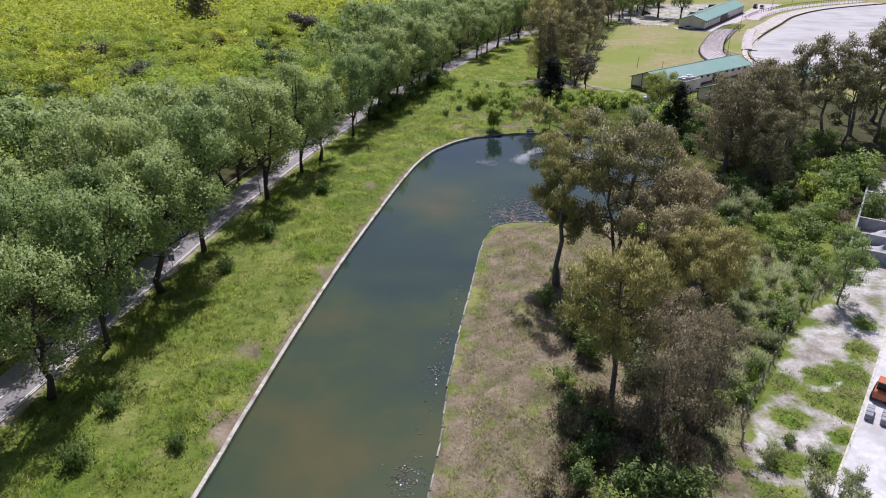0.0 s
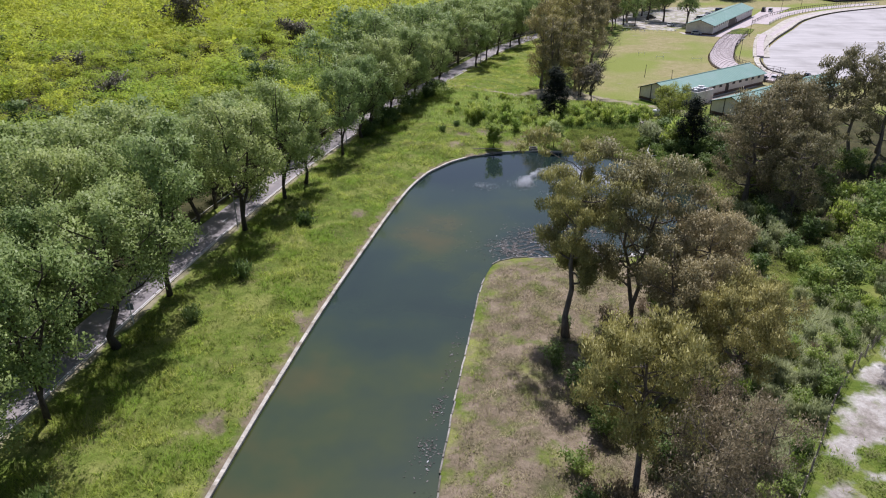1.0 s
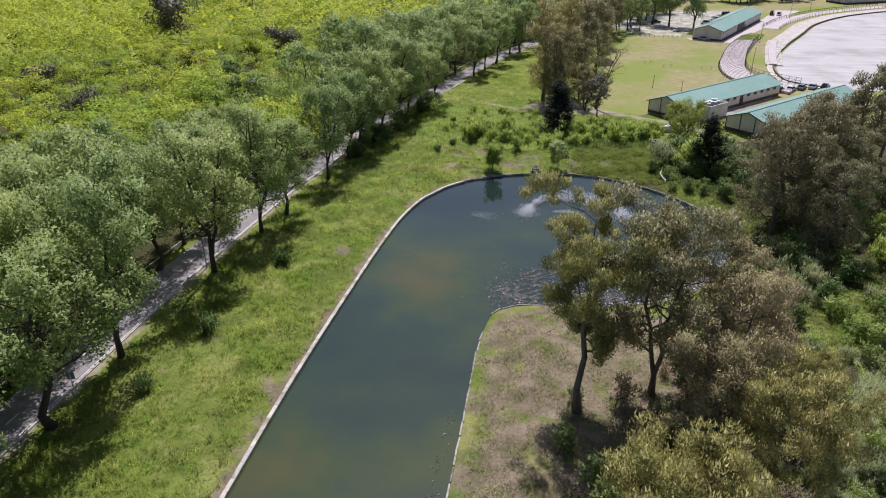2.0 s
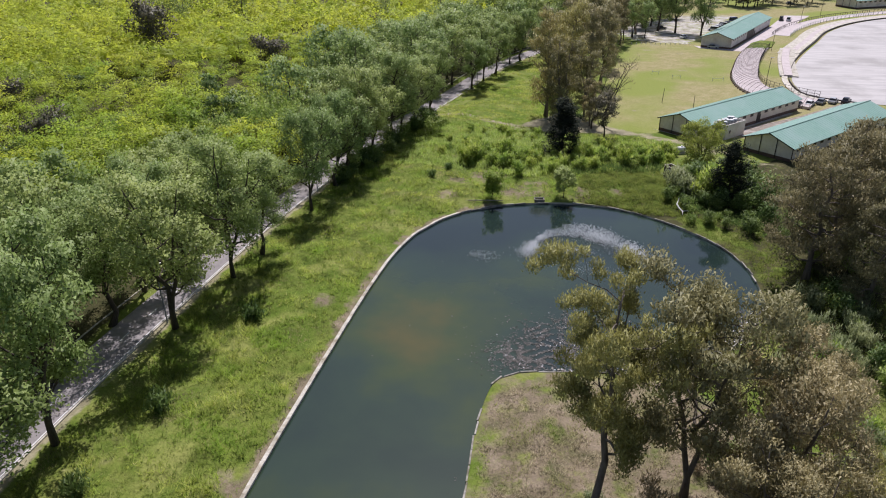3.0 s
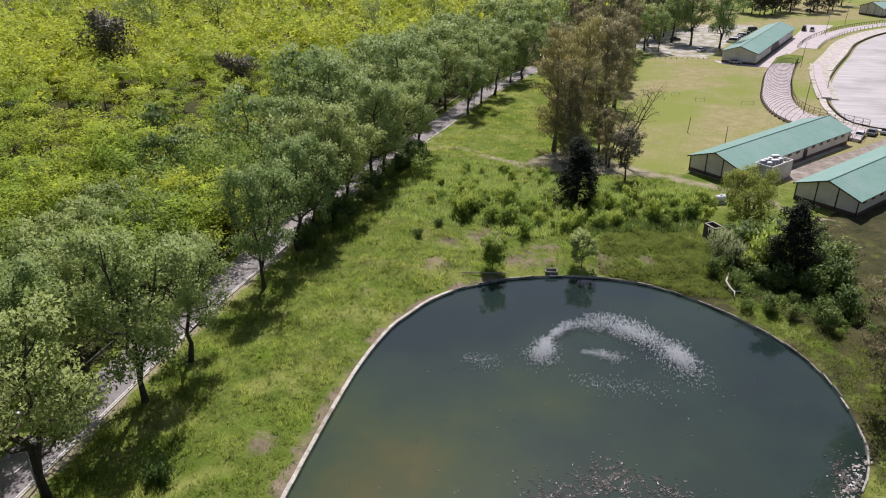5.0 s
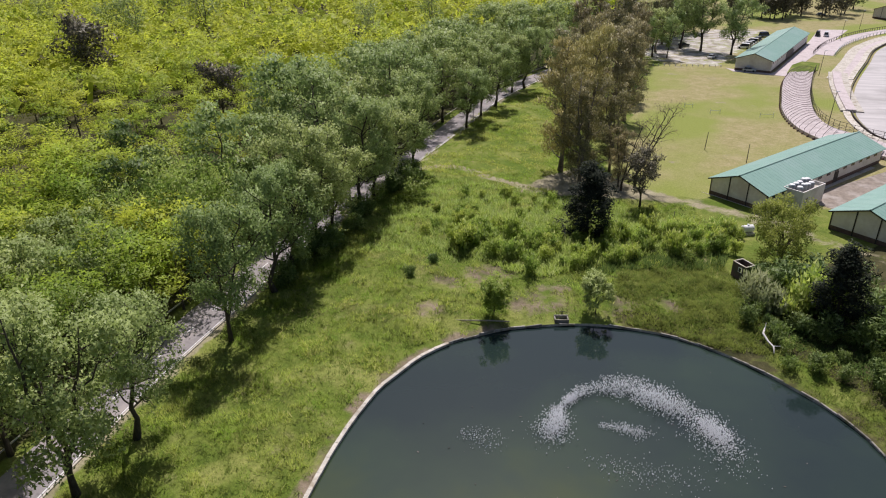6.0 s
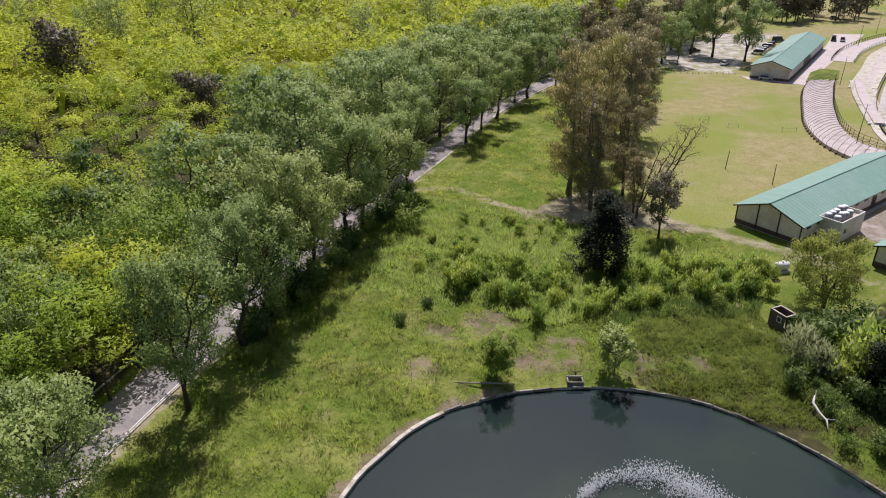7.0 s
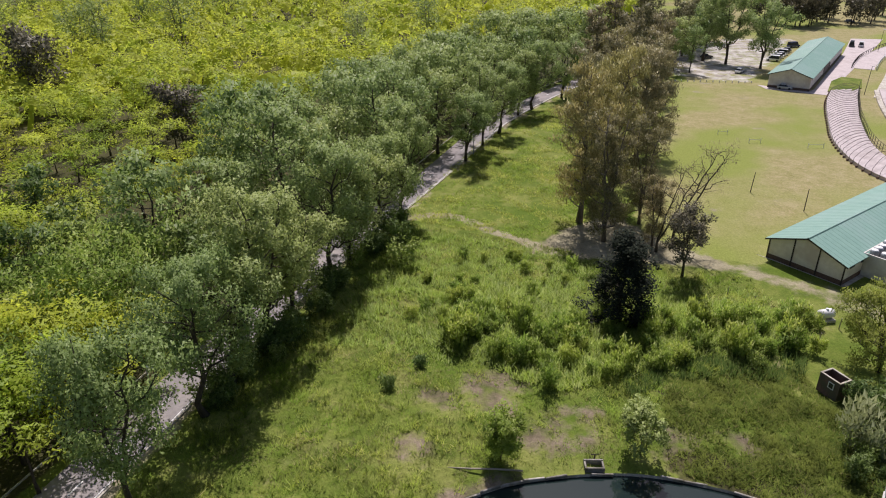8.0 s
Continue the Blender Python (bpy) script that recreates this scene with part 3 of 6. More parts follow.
def tree_shape(seed, h, spread, low, limbs, trunk_r, blob, stems=1, lean=(0, 0), flat=1.0, profile="round", sides=6, twigs=2):
    """Skeleton of a tree: tubes for the wood, and the leaf blobs at its twigs."""
    rng = np.random.default_rng(seed)
    g, cs, rs = Geo(), [], []
    for s in range(stems):
        a0 = 2 * math.pi * (s / max(stems, 1) + rng.uniform(0, 0.3))
        fork = h * rng.uniform(0.08, 0.16) if stems > 1 else 0
        reach = spread * 0.38 if stems > 1 else 0
        top = np.array([lean[0] + reach * math.cos(a0), lean[1] + reach * math.sin(a0), h * rng.uniform(0.8, 0.92)])
        foot = np.array([0, 0, -0.4])
        path = [foot, np.array([0, 0, fork + 0.3])] if stems > 1 else [foot]
        path += bent(rng, path[-1], top, 0, 7, 0.011)[1:]
        rad = np.linspace(trunk_r * (0.75 if stems > 1 else 1), trunk_r * 0.16, len(path))
        rad[0] *= 1.5
        t0 = len(g.v)
        g.tube(path, rad, sides + 1)
        t1 = len(g.v)
        if s:
            g.join(t0, 0, sides + 1)
        path = np.array(path)
        n = max(3, limbs // stems)
        for i in range(n):
            f = low + (0.97 - low) * (i + rng.uniform(0, 0.8)) / n
            z = f * h * 0.9
            k = min(int(np.searchsorted(path[:, 2], z)), len(path) - 1)
            t = (z - path[k - 1][2]) / (path[k][2] - path[k - 1][2] + 1e-6)
            start = path[k - 1] + (path[k] - path[k - 1]) * np.clip(t, 0, 1)
            u = (f - low) / (1 - low)
            if profile == "round":
                wide = math.sin(math.pi * (0.18 + 0.72 * u)) ** 0.7
            elif profile == "cone":
                wide = 1.05 - u
            elif profile == "umbrella":
                wide = 0.55 + 0.5 * u
            else:
                wide = rng.uniform(0.45, 1.0)
            a = a0 + i * 2.4 + rng.uniform(-0.5, 0.5)
            ln = spread * wide * rng.uniform(0.75, 1.1) * (0.75 if stems > 1 else 1)
            rise = ln * (rng.uniform(0.5, 1.0) if profile != "cone" else rng.uniform(-0.15, 0.15))
            end = start + np.array([ln * math.cos(a), ln * math.sin(a), rise])
            end[2] = min(end[2], h * 0.97)
            limb = bent(rng, start, end, -0.06 * ln, 5)
            r0 = trunk_r * 0.42 * (1 - 0.6 * u)
            l0 = len(g.v)
            g.tube(limb, np.linspace(r0, r0 * 0.25, 5), sides - 1, False)
            l1 = len(g.v)
            g.join(l0, t0, t1)
            for t, sc in ((2, 0.75), (3, 0.9), (4, 1.0)):
                c = limb[t] + rng.normal(size=3) * blob * 0.25
                rr = blob * sc * rng.uniform(0.7, 1.25)
                cs.append(c)
                rs.append((rr, rr, rr * flat))
            for j in range(twigs):
                tip = limb[3] + rng.normal(size=3) * np.array([1, 1, 0.6]) * blob * 1.1
                w0 = len(g.v)
                g.tube(bent(rng, limb[2 + j % 3], tip, 0, 3), np.linspace(r0 * 0.35, r0 * 0.1, 3), 4, False)
                g.join(w0, l0, l1)
                cs.append(tip)
                rr = blob * rng.uniform(0.5, 0.95)
                rs.append((rr, rr, rr * flat))
        cs.append(path[-1])
        rs.append((blob * 0.8, blob * 0.8, blob * 0.8 * flat))
    return rng, g, cs, rs


def grow(seed, h, spread, low, limbs, subs, trunk_r, puff, stems=1, lean=(0, 0), flat=0.85, rise=(0.5, 1.0), env="egg", fine=True, sides=6):
    """A tree of stems, limbs and side branches, with a leaf puff at each branch end."""
    rng = np.random.default_rng(seed)
    g, cs, rs = Geo(), [], []

    def puff_at(c, k):
        r = puff * k * rng.uniform(0.7, 1.25)
        cs.append(np.array(c) + rng.normal(size=3) * 0.12 * r)
        rs.append((r * rng.uniform(0.85, 1.2), r * rng.uniform(0.85, 1.2), r * flat))

    for s in range(stems):
        a0 = 2 * math.pi * (s / stems + rng.uniform(0, 0.25))
        fork = h * rng.uniform(0.06, 0.14) if stems > 1 else 0.0
        reach = spread * rng.uniform(0.28, 0.46) if stems > 1 else 0.0
        top = np.array([lean[0] + reach * math.cos(a0), lean[1] + reach * math.sin(a0), h * rng.uniform(0.82, 0.95)])
        path = [np.array([0, 0, -0.4])] + ([np.array([0, 0, fork + 0.3])] if stems > 1 else [])
        path += bent(rng, path[-1], top, 0, 8, 0.016)[1:]
        rad = np.linspace(trunk_r * (0.72 if stems > 1 else 1), trunk_r * 0.12, len(path))
        rad[0] *= 1.5
        t0 = len(g.v)
        g.tube(path, rad, sides + 1)
        t1 = len(g.v)
        if s:
            g.join(t0, 0, sides + 1)
        path = np.array(path)
        n = max(3, limbs // stems)
        for i in range(n):
            u = (i + rng.uniform(0, 0.9)) / n
            z = (low + (0.95 - low) * u) * path[-1][2]
            k = min(max(int(np.searchsorted(path[:, 2], z)), 1), len(path) - 1)
            t = (z - path[k - 1][2]) / (path[k][2] - path[k - 1][2] + 1e-6)
            start = path[k - 1] + (path[k] - path[k - 1]) * np.clip(t, 0, 1)
            wide = {"egg": math.sin(math.pi * (0.22 + 0.70 * u)) ** 0.8, "loose": rng.uniform(0.5, 1.0) * (1.05 - 0.4 * u), "vase": 0.42 + 0.62 * u}[env]
            a = a0 + i * 2.4 + rng.uniform(-0.6, 0.6)
            ln = spread * wide * rng.uniform(0.7, 1.12) * (0.78 if stems > 1 else 1)
            end = start + np.array([ln * math.cos(a), ln * math.sin(a), ln * rng.uniform(*rise)])
            end[2] = min(end[2], h * rng.uniform(0.93, 1.0))
            limb = np.array(bent(rng, start, end, -0.08 * ln, 5, 0.045))
            r0 = max(trunk_r * 0.42 * (1 - 0.6 * u), 0.035)
            l0 = len(g.v)
            g.tube(limb, np.linspace(r0, r0 * 0.25, 5), max(sides - 2, 3), False)
            l1 = len(g.v)
            g.join(l0, t0, t1)
            puff_at(limb[4], 1.0)
            way = (limb[4] - limb[1]) / (np.linalg.norm(limb[4] - limb[1]) + 1e-6)
            for j in range(subs):
                t = 4 * (0.30 + 0.66 * (j + rng.uniform(0, 1)) / subs)
                k = min(int(t), 3)
                p = limb[k] + (limb[k + 1] - limb[k]) * (t - k)
                d = rng.normal(size=3)
                d = d - way * d.dot(way)
                d = d / (np.linalg.norm(d) + 1e-6) + way * 0.7 + np.array([0, 0, 0.3])
                tip = p + d / np.linalg.norm(d) * (ln * rng.uniform(0.2, 0.42) * (1.2 - 0.12 * t) + 0.5)
                if fine:
                    w0 = len(g.v)
                    g.tube(bent(rng, p, tip, 0.05, 3, 0.08), np.linspace(max(r0 * 0.38, 0.03), 0.015, 3), 3, False)
                    g.join(w0, l0, l1)
                puff_at(tip, 0.95)
                if rng.uniform() < 0.55:
                    puff_at(p + (tip - p) * 0.55, 0.7)
        puff_at(path[-1], 0.9)
    return rng, g, cs, rs


TREES = {}


def domed(q, n, share, drop=0.0):
    """Leaf normals turned partly away from a point in or below the middle of the crown."""
    c = q.mean(1)
    mid = np.array([c[:, 0].mean(), c[:, 1].mean(), np.percentile(c[:, 2], 20) - drop])
    d = c - mid
    d /= np.linalg.norm(d, axis=1)[:, None] + 1e-6
    n = n * (1 - share) + d * share
    return q, n / np.linalg.norm(n, axis=1)[:, None]


def tree_kind(key, name, label, category, leaf, bark, count, size, aspect, mode, dome=None, drop=0.0, **shape):
    if dome is None:
        dome = 0.3 if shape["h"] > 6 else 0.0
    rng, g, cs, rs = grow(**shape) if "subs" in shape else tree_shape(**shape)
    TREES[key] = (name, label, category, g.mesh("trunk", True), bark, quads_mesh("crown", *domed(*leaf_quads(rng, cs, rs, count, size, aspect, mode), dome, drop)), leaf)


def plant(key, x, y, scale=1.0, turn=0.0, group="", label="", tall=1.0):
    name, lab, category, trunk, bark, crown, leaf = TREES[key]
    m = Matrix.LocRotScale((x, y, gz1(x, y)), Euler((0, 0, turn)), (scale, scale, scale * tall))
    t = thing(name, m, label or lab, category, group)
    part("trunk", trunk, bark, t)
    part("crown", crown, leaf, t)
    return t


POP = "grey-green poplar with forked dark trunk in spring leaf"
for i in range(6):
    tree_kind("poplar%d" % i, "poplar", POP, "tree", POPLAR_LEAF, BARK, 12200, 0.32, 0.75, "round", dome=0.45, seed=10 + i, h=20, spread=6.0, low=0.22, limbs=20, subs=6, trunk_r=0.40, puff=1.12, flat=0.95, rise=(0.35, 1.0), stems=(2, 3, 1, 2, 1, 3)[i], lean=((3.2, -1.2), (2.4, -1.6), (2.8, 0.2), (3.6, -0.6), (2.0, -1.2), (2.8, -0.8))[i])
for i in range(3):
    tree_kind("belt%d" % i, "poplar", "grey-green poplar in the dense roadside belt", "tree", POPLAR_LEAF, BARK, 3400, 0.47, 0.75, "round", dome=0.45, seed=30 + i, h=20, spread=5.6, low=0.26, limbs=15, subs=4, trunk_r=0.36, puff=1.3, flat=0.95, rise=(0.35, 1.0), stems=1 + i % 2, sides=5)
for i in range(2):
    tree_kind("inner%d" % i, "poplar", "grey-green poplar deep in the roadside belt", "tree", POPLAR_LEAF, BARK, 1800, 0.60, 0.75, "round", dome=0.45, seed=40 + i, h=19, spread=5.8, low=0.3, limbs=11, subs=3, trunk_r=0.3, puff=1.4, flat=0.95, rise=(0.35, 1.0), fine=False, sides=4)
for i in range(4):
    tree_kind("acacia%d" % i, "acacia_tree", "yellow-green feathery acacia of the dense wood", "tree", ACACIA_LEAF, BARK, 1450, 0.54, 0.42, "spray", dome=0.75, drop=7.0, seed=50 + i, h=11, spread=4.6, low=0.42, limbs=7, trunk_r=0.2, blob=1.75, stems=1, flat=0.5, profile="umbrella", sides=3, twigs=1)
for i in range(3):
    tree_kind("euc%d" % i, "eucalyptus_tree", "tall eucalyptus with dark olive-brown drooping foliage", "tree", EUC_DARK, BARK_PALE, 7500, 0.46, 0.46, "droop", seed=70 + i, h=24, spread=6.4, low=0.34, limbs=17, subs=4, trunk_r=0.42, puff=1.1, flat=0.75, env="loose")
tree_kind("euc_dense", "eucalyptus_tree", "large dense eucalyptus with dark low-hanging crown", "tree", EUC_DARK, BARK_PALE, 19000, 0.38, 0.46, "droop", seed=75, h=23, spread=6.8, low=0.10, limbs=30, subs=5, trunk_r=0.45, puff=1.15, flat=0.7, rise=(0.2, 0.7))
tree_kind("euc_gold", "eucalyptus_tree", "eucalyptus with golden olive foliage in clumps", "tree", GOLD_LEAF, BARK_PALE, 29000, 0.33, 0.42, "upright", seed=80, h=21, spread=6.2, low=0.40, limbs=24, subs=5, trunk_r=0.38, puff=0.95, stems=1, lean=(0.8, 1.2), rise=(0.4, 0.9))
tree_kind("euc_brown", "eucalyptus_tree", "broad eucalyptus with dense brown-olive clumps", "tree", OLIVE_LEAF, BARK_PALE, 29000, 0.34, 0.42, "droop", seed=81, h=22, spread=7.0, low=0.22, limbs=28, subs=5, trunk_r=0.40, puff=1.0, stems=2, rise=(0.3, 0.9))
tree_kind("euc_lone", "eucalyptus_tree", "tall open eucalyptus with olive tufts over the bank", "tree", GOLD_LEAF, BARK_PALE, 44000, 0.29, 0.42, "upright", seed=85, h=25, spread=6.0, low=0.28, limbs=18, subs=6, trunk_r=0.42, puff=0.92, lean=(0.5, 4.6), flat=0.85, env="vase", rise=(0.25, 0.8))
tree_kind("euc_dry", "eucalyptus_tree", "half-dry eucalyptus with brown hanging leaves", "tree", BROWN_LEAF, BARK_PALE, 9500, 0.26, 0.42, "droop", seed=86, h=15, spread=5.6, low=0.14, limbs=22, subs=5, trunk_r=0.25, puff=0.8, lean=(1.5, -1.0), stems=2, env="loose")
tree_kind("clump", "eucalyptus_tree", "very tall eucalyptus beside the mown field", "tree", OLIVE_LEAF, BARK_PALE, 11000, 0.45, 0.52, "droop", seed=90, h=28, spread=5.6, low=0.12, limbs=28, subs=4, trunk_r=0.5, puff=1.2, env="loose", rise=(0.3, 0.9))
tree_kind("clump_far", "eucalyptus_tree", "tall dark eucalyptus in the far row by the field", "tree", EUC_DARK, BARK_PALE, 3800, 0.75, 0.5, "droop", seed=96, h=27, spread=5.6, low=0.2, limbs=20, subs=3, trunk_r=0.5, puff=1.5, env="loose", fine=False)
tree_kind("euc_young", "eucalyptus_tree", "young grey-green eucalyptus at the edge of the yard", "tree", POPLAR_LEAF, BARK_PALE, 6500, 0.3, 0.36, "droop", seed=88, h=11, spread=3.2, low=0.14, limbs=15, subs=5, trunk_r=0.16, puff=0.6, stems=2, rise=(0.4, 0.9))
tree_kind("park", "broadleaf_tree", "broad dense green tree on open lawn", "tree", GREEN_LEAF, BARK, 1600, 0.85, 0.6, "round", seed=89, h=12.5, spread=6.4, low=0.25, limbs=17, trunk_r=0.4, blob=2.0, stems=2)
tree_kind("clump_gold", "eucalyptus_tree", "tall eucalyptus with warm brown-olive foliage beside the field", "tree", GOLD_LEAF, BARK_PALE, 13000, 0.42, 0.38, "upright", seed=91, h=26, spread=5.2, low=0.10, limbs=30, subs=4, trunk_r=0.45, puff=1.1, env="loose", rise=(0.4, 1.0))
tree_kind("clump_brown", "eucalyptus_tree", "many-stemmed eucalyptus with brownish hanging foliage", "tree", EUC_LEAF, BARK_PALE, 14000, 0.36, 0.42, "droop", seed=92, h=25, spread=6.0, low=0.10, limbs=34, subs=4, trunk_r=0.42, puff=1.05, stems=3, env="loose", rise=(0.3, 0.9))
tree_kind("bare", "bare_tree", "half-dead tree with bare forking limbs", "tree", BROWN_LEAF, BARK, 1500, 0.26, 0.3, "upright", seed=93, h=19, spread=4.6, low=0.4, limbs=16, trunk_r=0.3, blob=0.9, lean=(5.5, -0.5), stems=2)
tree_kind("greenwood", "broadleaf_tree", "fresh green broadleaf tree within the wood", "tree", FRESH_LEAF, BARK, 2300, 0.50, 0.5, "round", dome=0.4, seed=94, h=12, spread=4.8, low=0.25, limbs=11, trunk_r=0.25, blob=1.7, sides=4)
tree_kind("green_dark", "broadleaf_tree", "dark green rounded tree standing in the yellow wood", "tree", GREEN_LEAF, BARK, 1500, 0.62, 0.6, "round", seed=104, h=14, spread=4.2, low=0.3, limbs=12, subs=4, trunk_r=0.25, puff=1.0, sides=4)
tree_kind("pine", "pine_tree", "dark dense conifer with spreading boughs", "tree", DARK_LEAF, BARK, 12000, 0.45, 0.5, "spray", seed=95, h=14.5, spread=5.4, low=0.06, limbs=30, trunk_r=0.3, blob=1.25, flat=0.8, profile="cone")
tree_kind("dusky", "broadleaf_tree", "dusky purple-brown broadleaf tree at the field edge", "tree", PURPLE_LEAF, BARK, 5200, 0.36, 0.5, "round", seed=97, h=11, spread=4.2, low=0.26, limbs=16, subs=4, trunk_r=0.25, puff=0.8, stems=2, rise=(0.5, 1.1))
tree_kind("dusky_far", "broadleaf_tree", "dark broadleaf tree in a group on the far lawn", "tree", PURPLE_LEAF, BARK, 900, 0.95, 0.6, "round", seed=197, h=10.5, spread=4.0, low=0.3, limbs=11, trunk_r=0.25, blob=1.4, sides=4)
tree_kind("willow", "willow_tree", "light yellow-green rounded tree by the sheds", "tree", WILLOW_LEAF, BARK, 13000, 0.30, 0.46, "droop", seed=98, h=10.5, spread=6.0, low=0.16, limbs=22, subs=6, trunk_r=0.34, puff=0.85, stems=3, rise=(0.2, 0.6))
tree_kind("dark_wood", "broadleaf_tree", "dark brown tree standing over the yellow wood", "tree", PURPLE_LEAF, BARK, 2400, 0.8, 0.6, "round", seed=99, h=15, spread=4.8, low=0.3, limbs=13, trunk_r=0.3, blob=1.9)
for i in range(3):
    tree_kind("bush%d" % i, "bush", "bright green leafy bush in the marshy grass", "bush", BUSH_LEAF, BARK, 780, 0.48, 0.42, "upright", dome=0.45, drop=2.0, seed=110 + i, h=3.4, spread=1.7, low=0.1, limbs=8, trunk_r=0.07, blob=0.75, stems=2, sides=3, twigs=0)
    tree_kind("shrub%d" % i, "shrub", "mid-green spreading shrub among rough grass", "shrub", SHRUB_LEAF, BARK, 560, 0.44, 0.52, "round", dome=0.3, drop=1.5, seed=120 + i, h=3.0, spread=2.0, low=0.08, limbs=8, trunk_r=0.07, blob=0.85, stems=2, sides=3, twigs=0)
tree_kind("sapling", "sapling", "young grey-green tree beside the outlet box", "tree", POPLAR_LEAF, BARK, 3400, 0.30, 0.7, "round", dome=0.4, drop=2.0, seed=129, h=5.8, spread=2.2, low=0.22, limbs=14, subs=4, trunk_r=0.09, puff=0.48, env="egg", rise=(0.5, 1.0), sides=4)
tree_kind("silver", "shrub", "silvery grey-green shrub in rough grass", "shrub", SILVER_LEAF, BARK, 950, 0.47, 0.30, "upright", dome=0.4, drop=1.5, seed=130, h=2.4, spread=1.6, low=0.06, limbs=8, trunk_r=0.06, blob=0.75, stems=2, sides=3, twigs=0)
tree_kind("tall_bush", "bush", "tall yellow-green bush standing at the pond rim", "bush", BUSH_LEAF, BARK, 5200, 0.34, 0.40, "round", dome=0.4, drop=2.0, seed=134, h=5.2, spread=2.6, low=0.10, limbs=26, subs=3, trunk_r=0.07, puff=0.42, stems=5, flat=1.3, env="vase", rise=(0.9, 1.6), sides=4)
tree_kind("dark_bush", "bush", "dense dark green bush in the shade of the bank", "bush", GREEN_LEAF, BARK, 850, 0.46, 0.5, "round", seed=132, h=3.6, spread=2.2, low=0.05, limbs=11, trunk_r=0.08, blob=1.0, stems=2, sides=3, twigs=0)
tree_kind("scrub", "shrub", "dull brownish half-dry scrub bush", "shrub", BROWN_LEAF, BARK, 700, 0.45, 0.4, "upright", seed=133, h=2.8, spread=1.9, low=0.06, limbs=9, trunk_r=0.06, blob=0.85, stems=2, sides=3, twigs=1)
tree_kind("dark_shrub", "shrub", "small dark green rounded shrub in the grass", "shrub", GREEN_LEAF, BARK, 800, 0.34, 0.42, "upright", seed=131, h=1.7, spread=1.0, low=0.05, limbs=8, trunk_r=0.05, blob=0.6, stems=2, sides=3, twigs=0)

rng = np.random.default_rng(5)
# row between road and meadow
ROW = [(-54, 12, 1.0), (-54.7, 32, 1.05), (-54.9, 50, 0.95), (-54.8, 60, 1.0), (-56.2, 73.8, 1.18), (-56.7, 86.5, 1.16), (-56.3, 109, 1.2), (-55.3, 123.5, 1.08), (-54.3, 131.5, 0.78), (-53, 150, 0.86), (-52.8, 163, 0.9), (-52.3, 168.5, 0.95),
       (-51.6, 176.5, 1.02), (-51, 183, 0.92), (-49.5, 192, 1.0), (-48.5, 199, 0.9), (-47.2, 210, 0.95), (-45.6, 219, 0.85), (-39, 249.5, 0.85), (-37, 261, 0.85), (-34.5, 271, 0.85), (-31.5, 288, 0.85), (-28.3, 295, 0.9), (-21, 309, 0.9)]
ROW += [(-64.6, 58, 0.95), (-65.2, 67, 0.9), (-65.6, 79, 1.0), (-65.8, 92, 0.95), (-66.2, 101, 0.9), (-66, 117, 0.95), (-65.4, 127, 0.9), (-63.8, 42, 1.0), (-64.4, 73, 0.95), (-65.0, 86, 1.0), (-65.2, 108, 1.0)]
for i, (x, y, s) in enumerate(ROW):
    plant("poplar%d" % (i % 6), x, y, s, 0.45 * math.sin(i * 1.9) + (1.9 if x < -60 else 0), "poplars along the road", tall=1.24 if y == 150 else 1.06 + 0.1 * math.sin(2.7 * i))
# belt on the far side of the road
taken = [(x, y) for x, y, s in ROW]
EDGE_WOOD = []


def room(x, y, gap):
    if any((x - a) ** 2 + (y - b) ** 2 < gap * gap for a, b in taken):
        return False
    taken.append((x, y))
    return True


for k in range(2600):
    y = rng.uniform(20, 350)
    road_x = float(np.interp(y, ROAD_L[:, 1], ROAD_L[:, 0]))
    deep = float(np.interp(y, [20, 90, 160, 175, 205, 240, 290, 330, 350], [34, 32, 30, 17, 17, 22, 28, 28, 26]))
    x = road_x - 1.2 - rng.uniform(0, deep)
    yellow = 130 < y < 186
    if yellow or not room(x, y, 7.0):
        continue
    plant("belt%d" % (k % 3) if road_x - x < 13 and y < 260 else "inner%d" % (k % 2), x, y, rng.uniform(0.68, 1.2) * (1.15 if 168 < y < 222 else 1), rng.uniform(0, 6.28), "poplar belt")
for k, (x, y, s) in enumerate(((-62.5, 150, 1.0), (-63, 156, 1.1), (-62.3, 162, 1.0), (-66.5, 153, 1.2), (-67, 160, 1.2), (-61.8, 168, 0.9), (-65.5, 146, 1.1))):
    room(x, y, 0.5)
    EDGE_WOOD.append((x, y, s))
# yellow-green wood
near_wood, far_wood = [], []
for k in range(9000):
    y = rng.uniform(40, 640)
    edge_x = float(np.interp(y, [20, 90, 140, 172, 205, 240, 290, 330, 420, 640], [-96, -96, -94, -88, -78, -76, -78, -66, -10, 60]))
    if 129 < y < 187:
        edge_x = float(np.interp(y, ROAD_L[:, 1], ROAD_L[:, 0])) - 3.2
    x = edge_x - rng.uniform(0, 1) * 300
    if (129 < y < 188 and x > edge_x - 38) or x < -90 - 0.95 * y or (x > -20 and y < 440) or not room(x, y, 4.1 if 136 < y < 192 and x > -104 else 5.6 + 0.006 * y):
        continue
    (near_wood if math.hypot(x + 60, y - 150) < 128 and len(near_wood) < 205 else far_wood).append((x, y))
for k in range(2000):
    y = rng.uniform(129, 188)
    x = float(np.interp(y, ROAD_L[:, 1], ROAD_L[:, 0])) - 3.2 - rng.uniform(0, 40)
    if len(near_wood) < 286 and room(x, y, 4.0):
        near_wood.append((x, y))
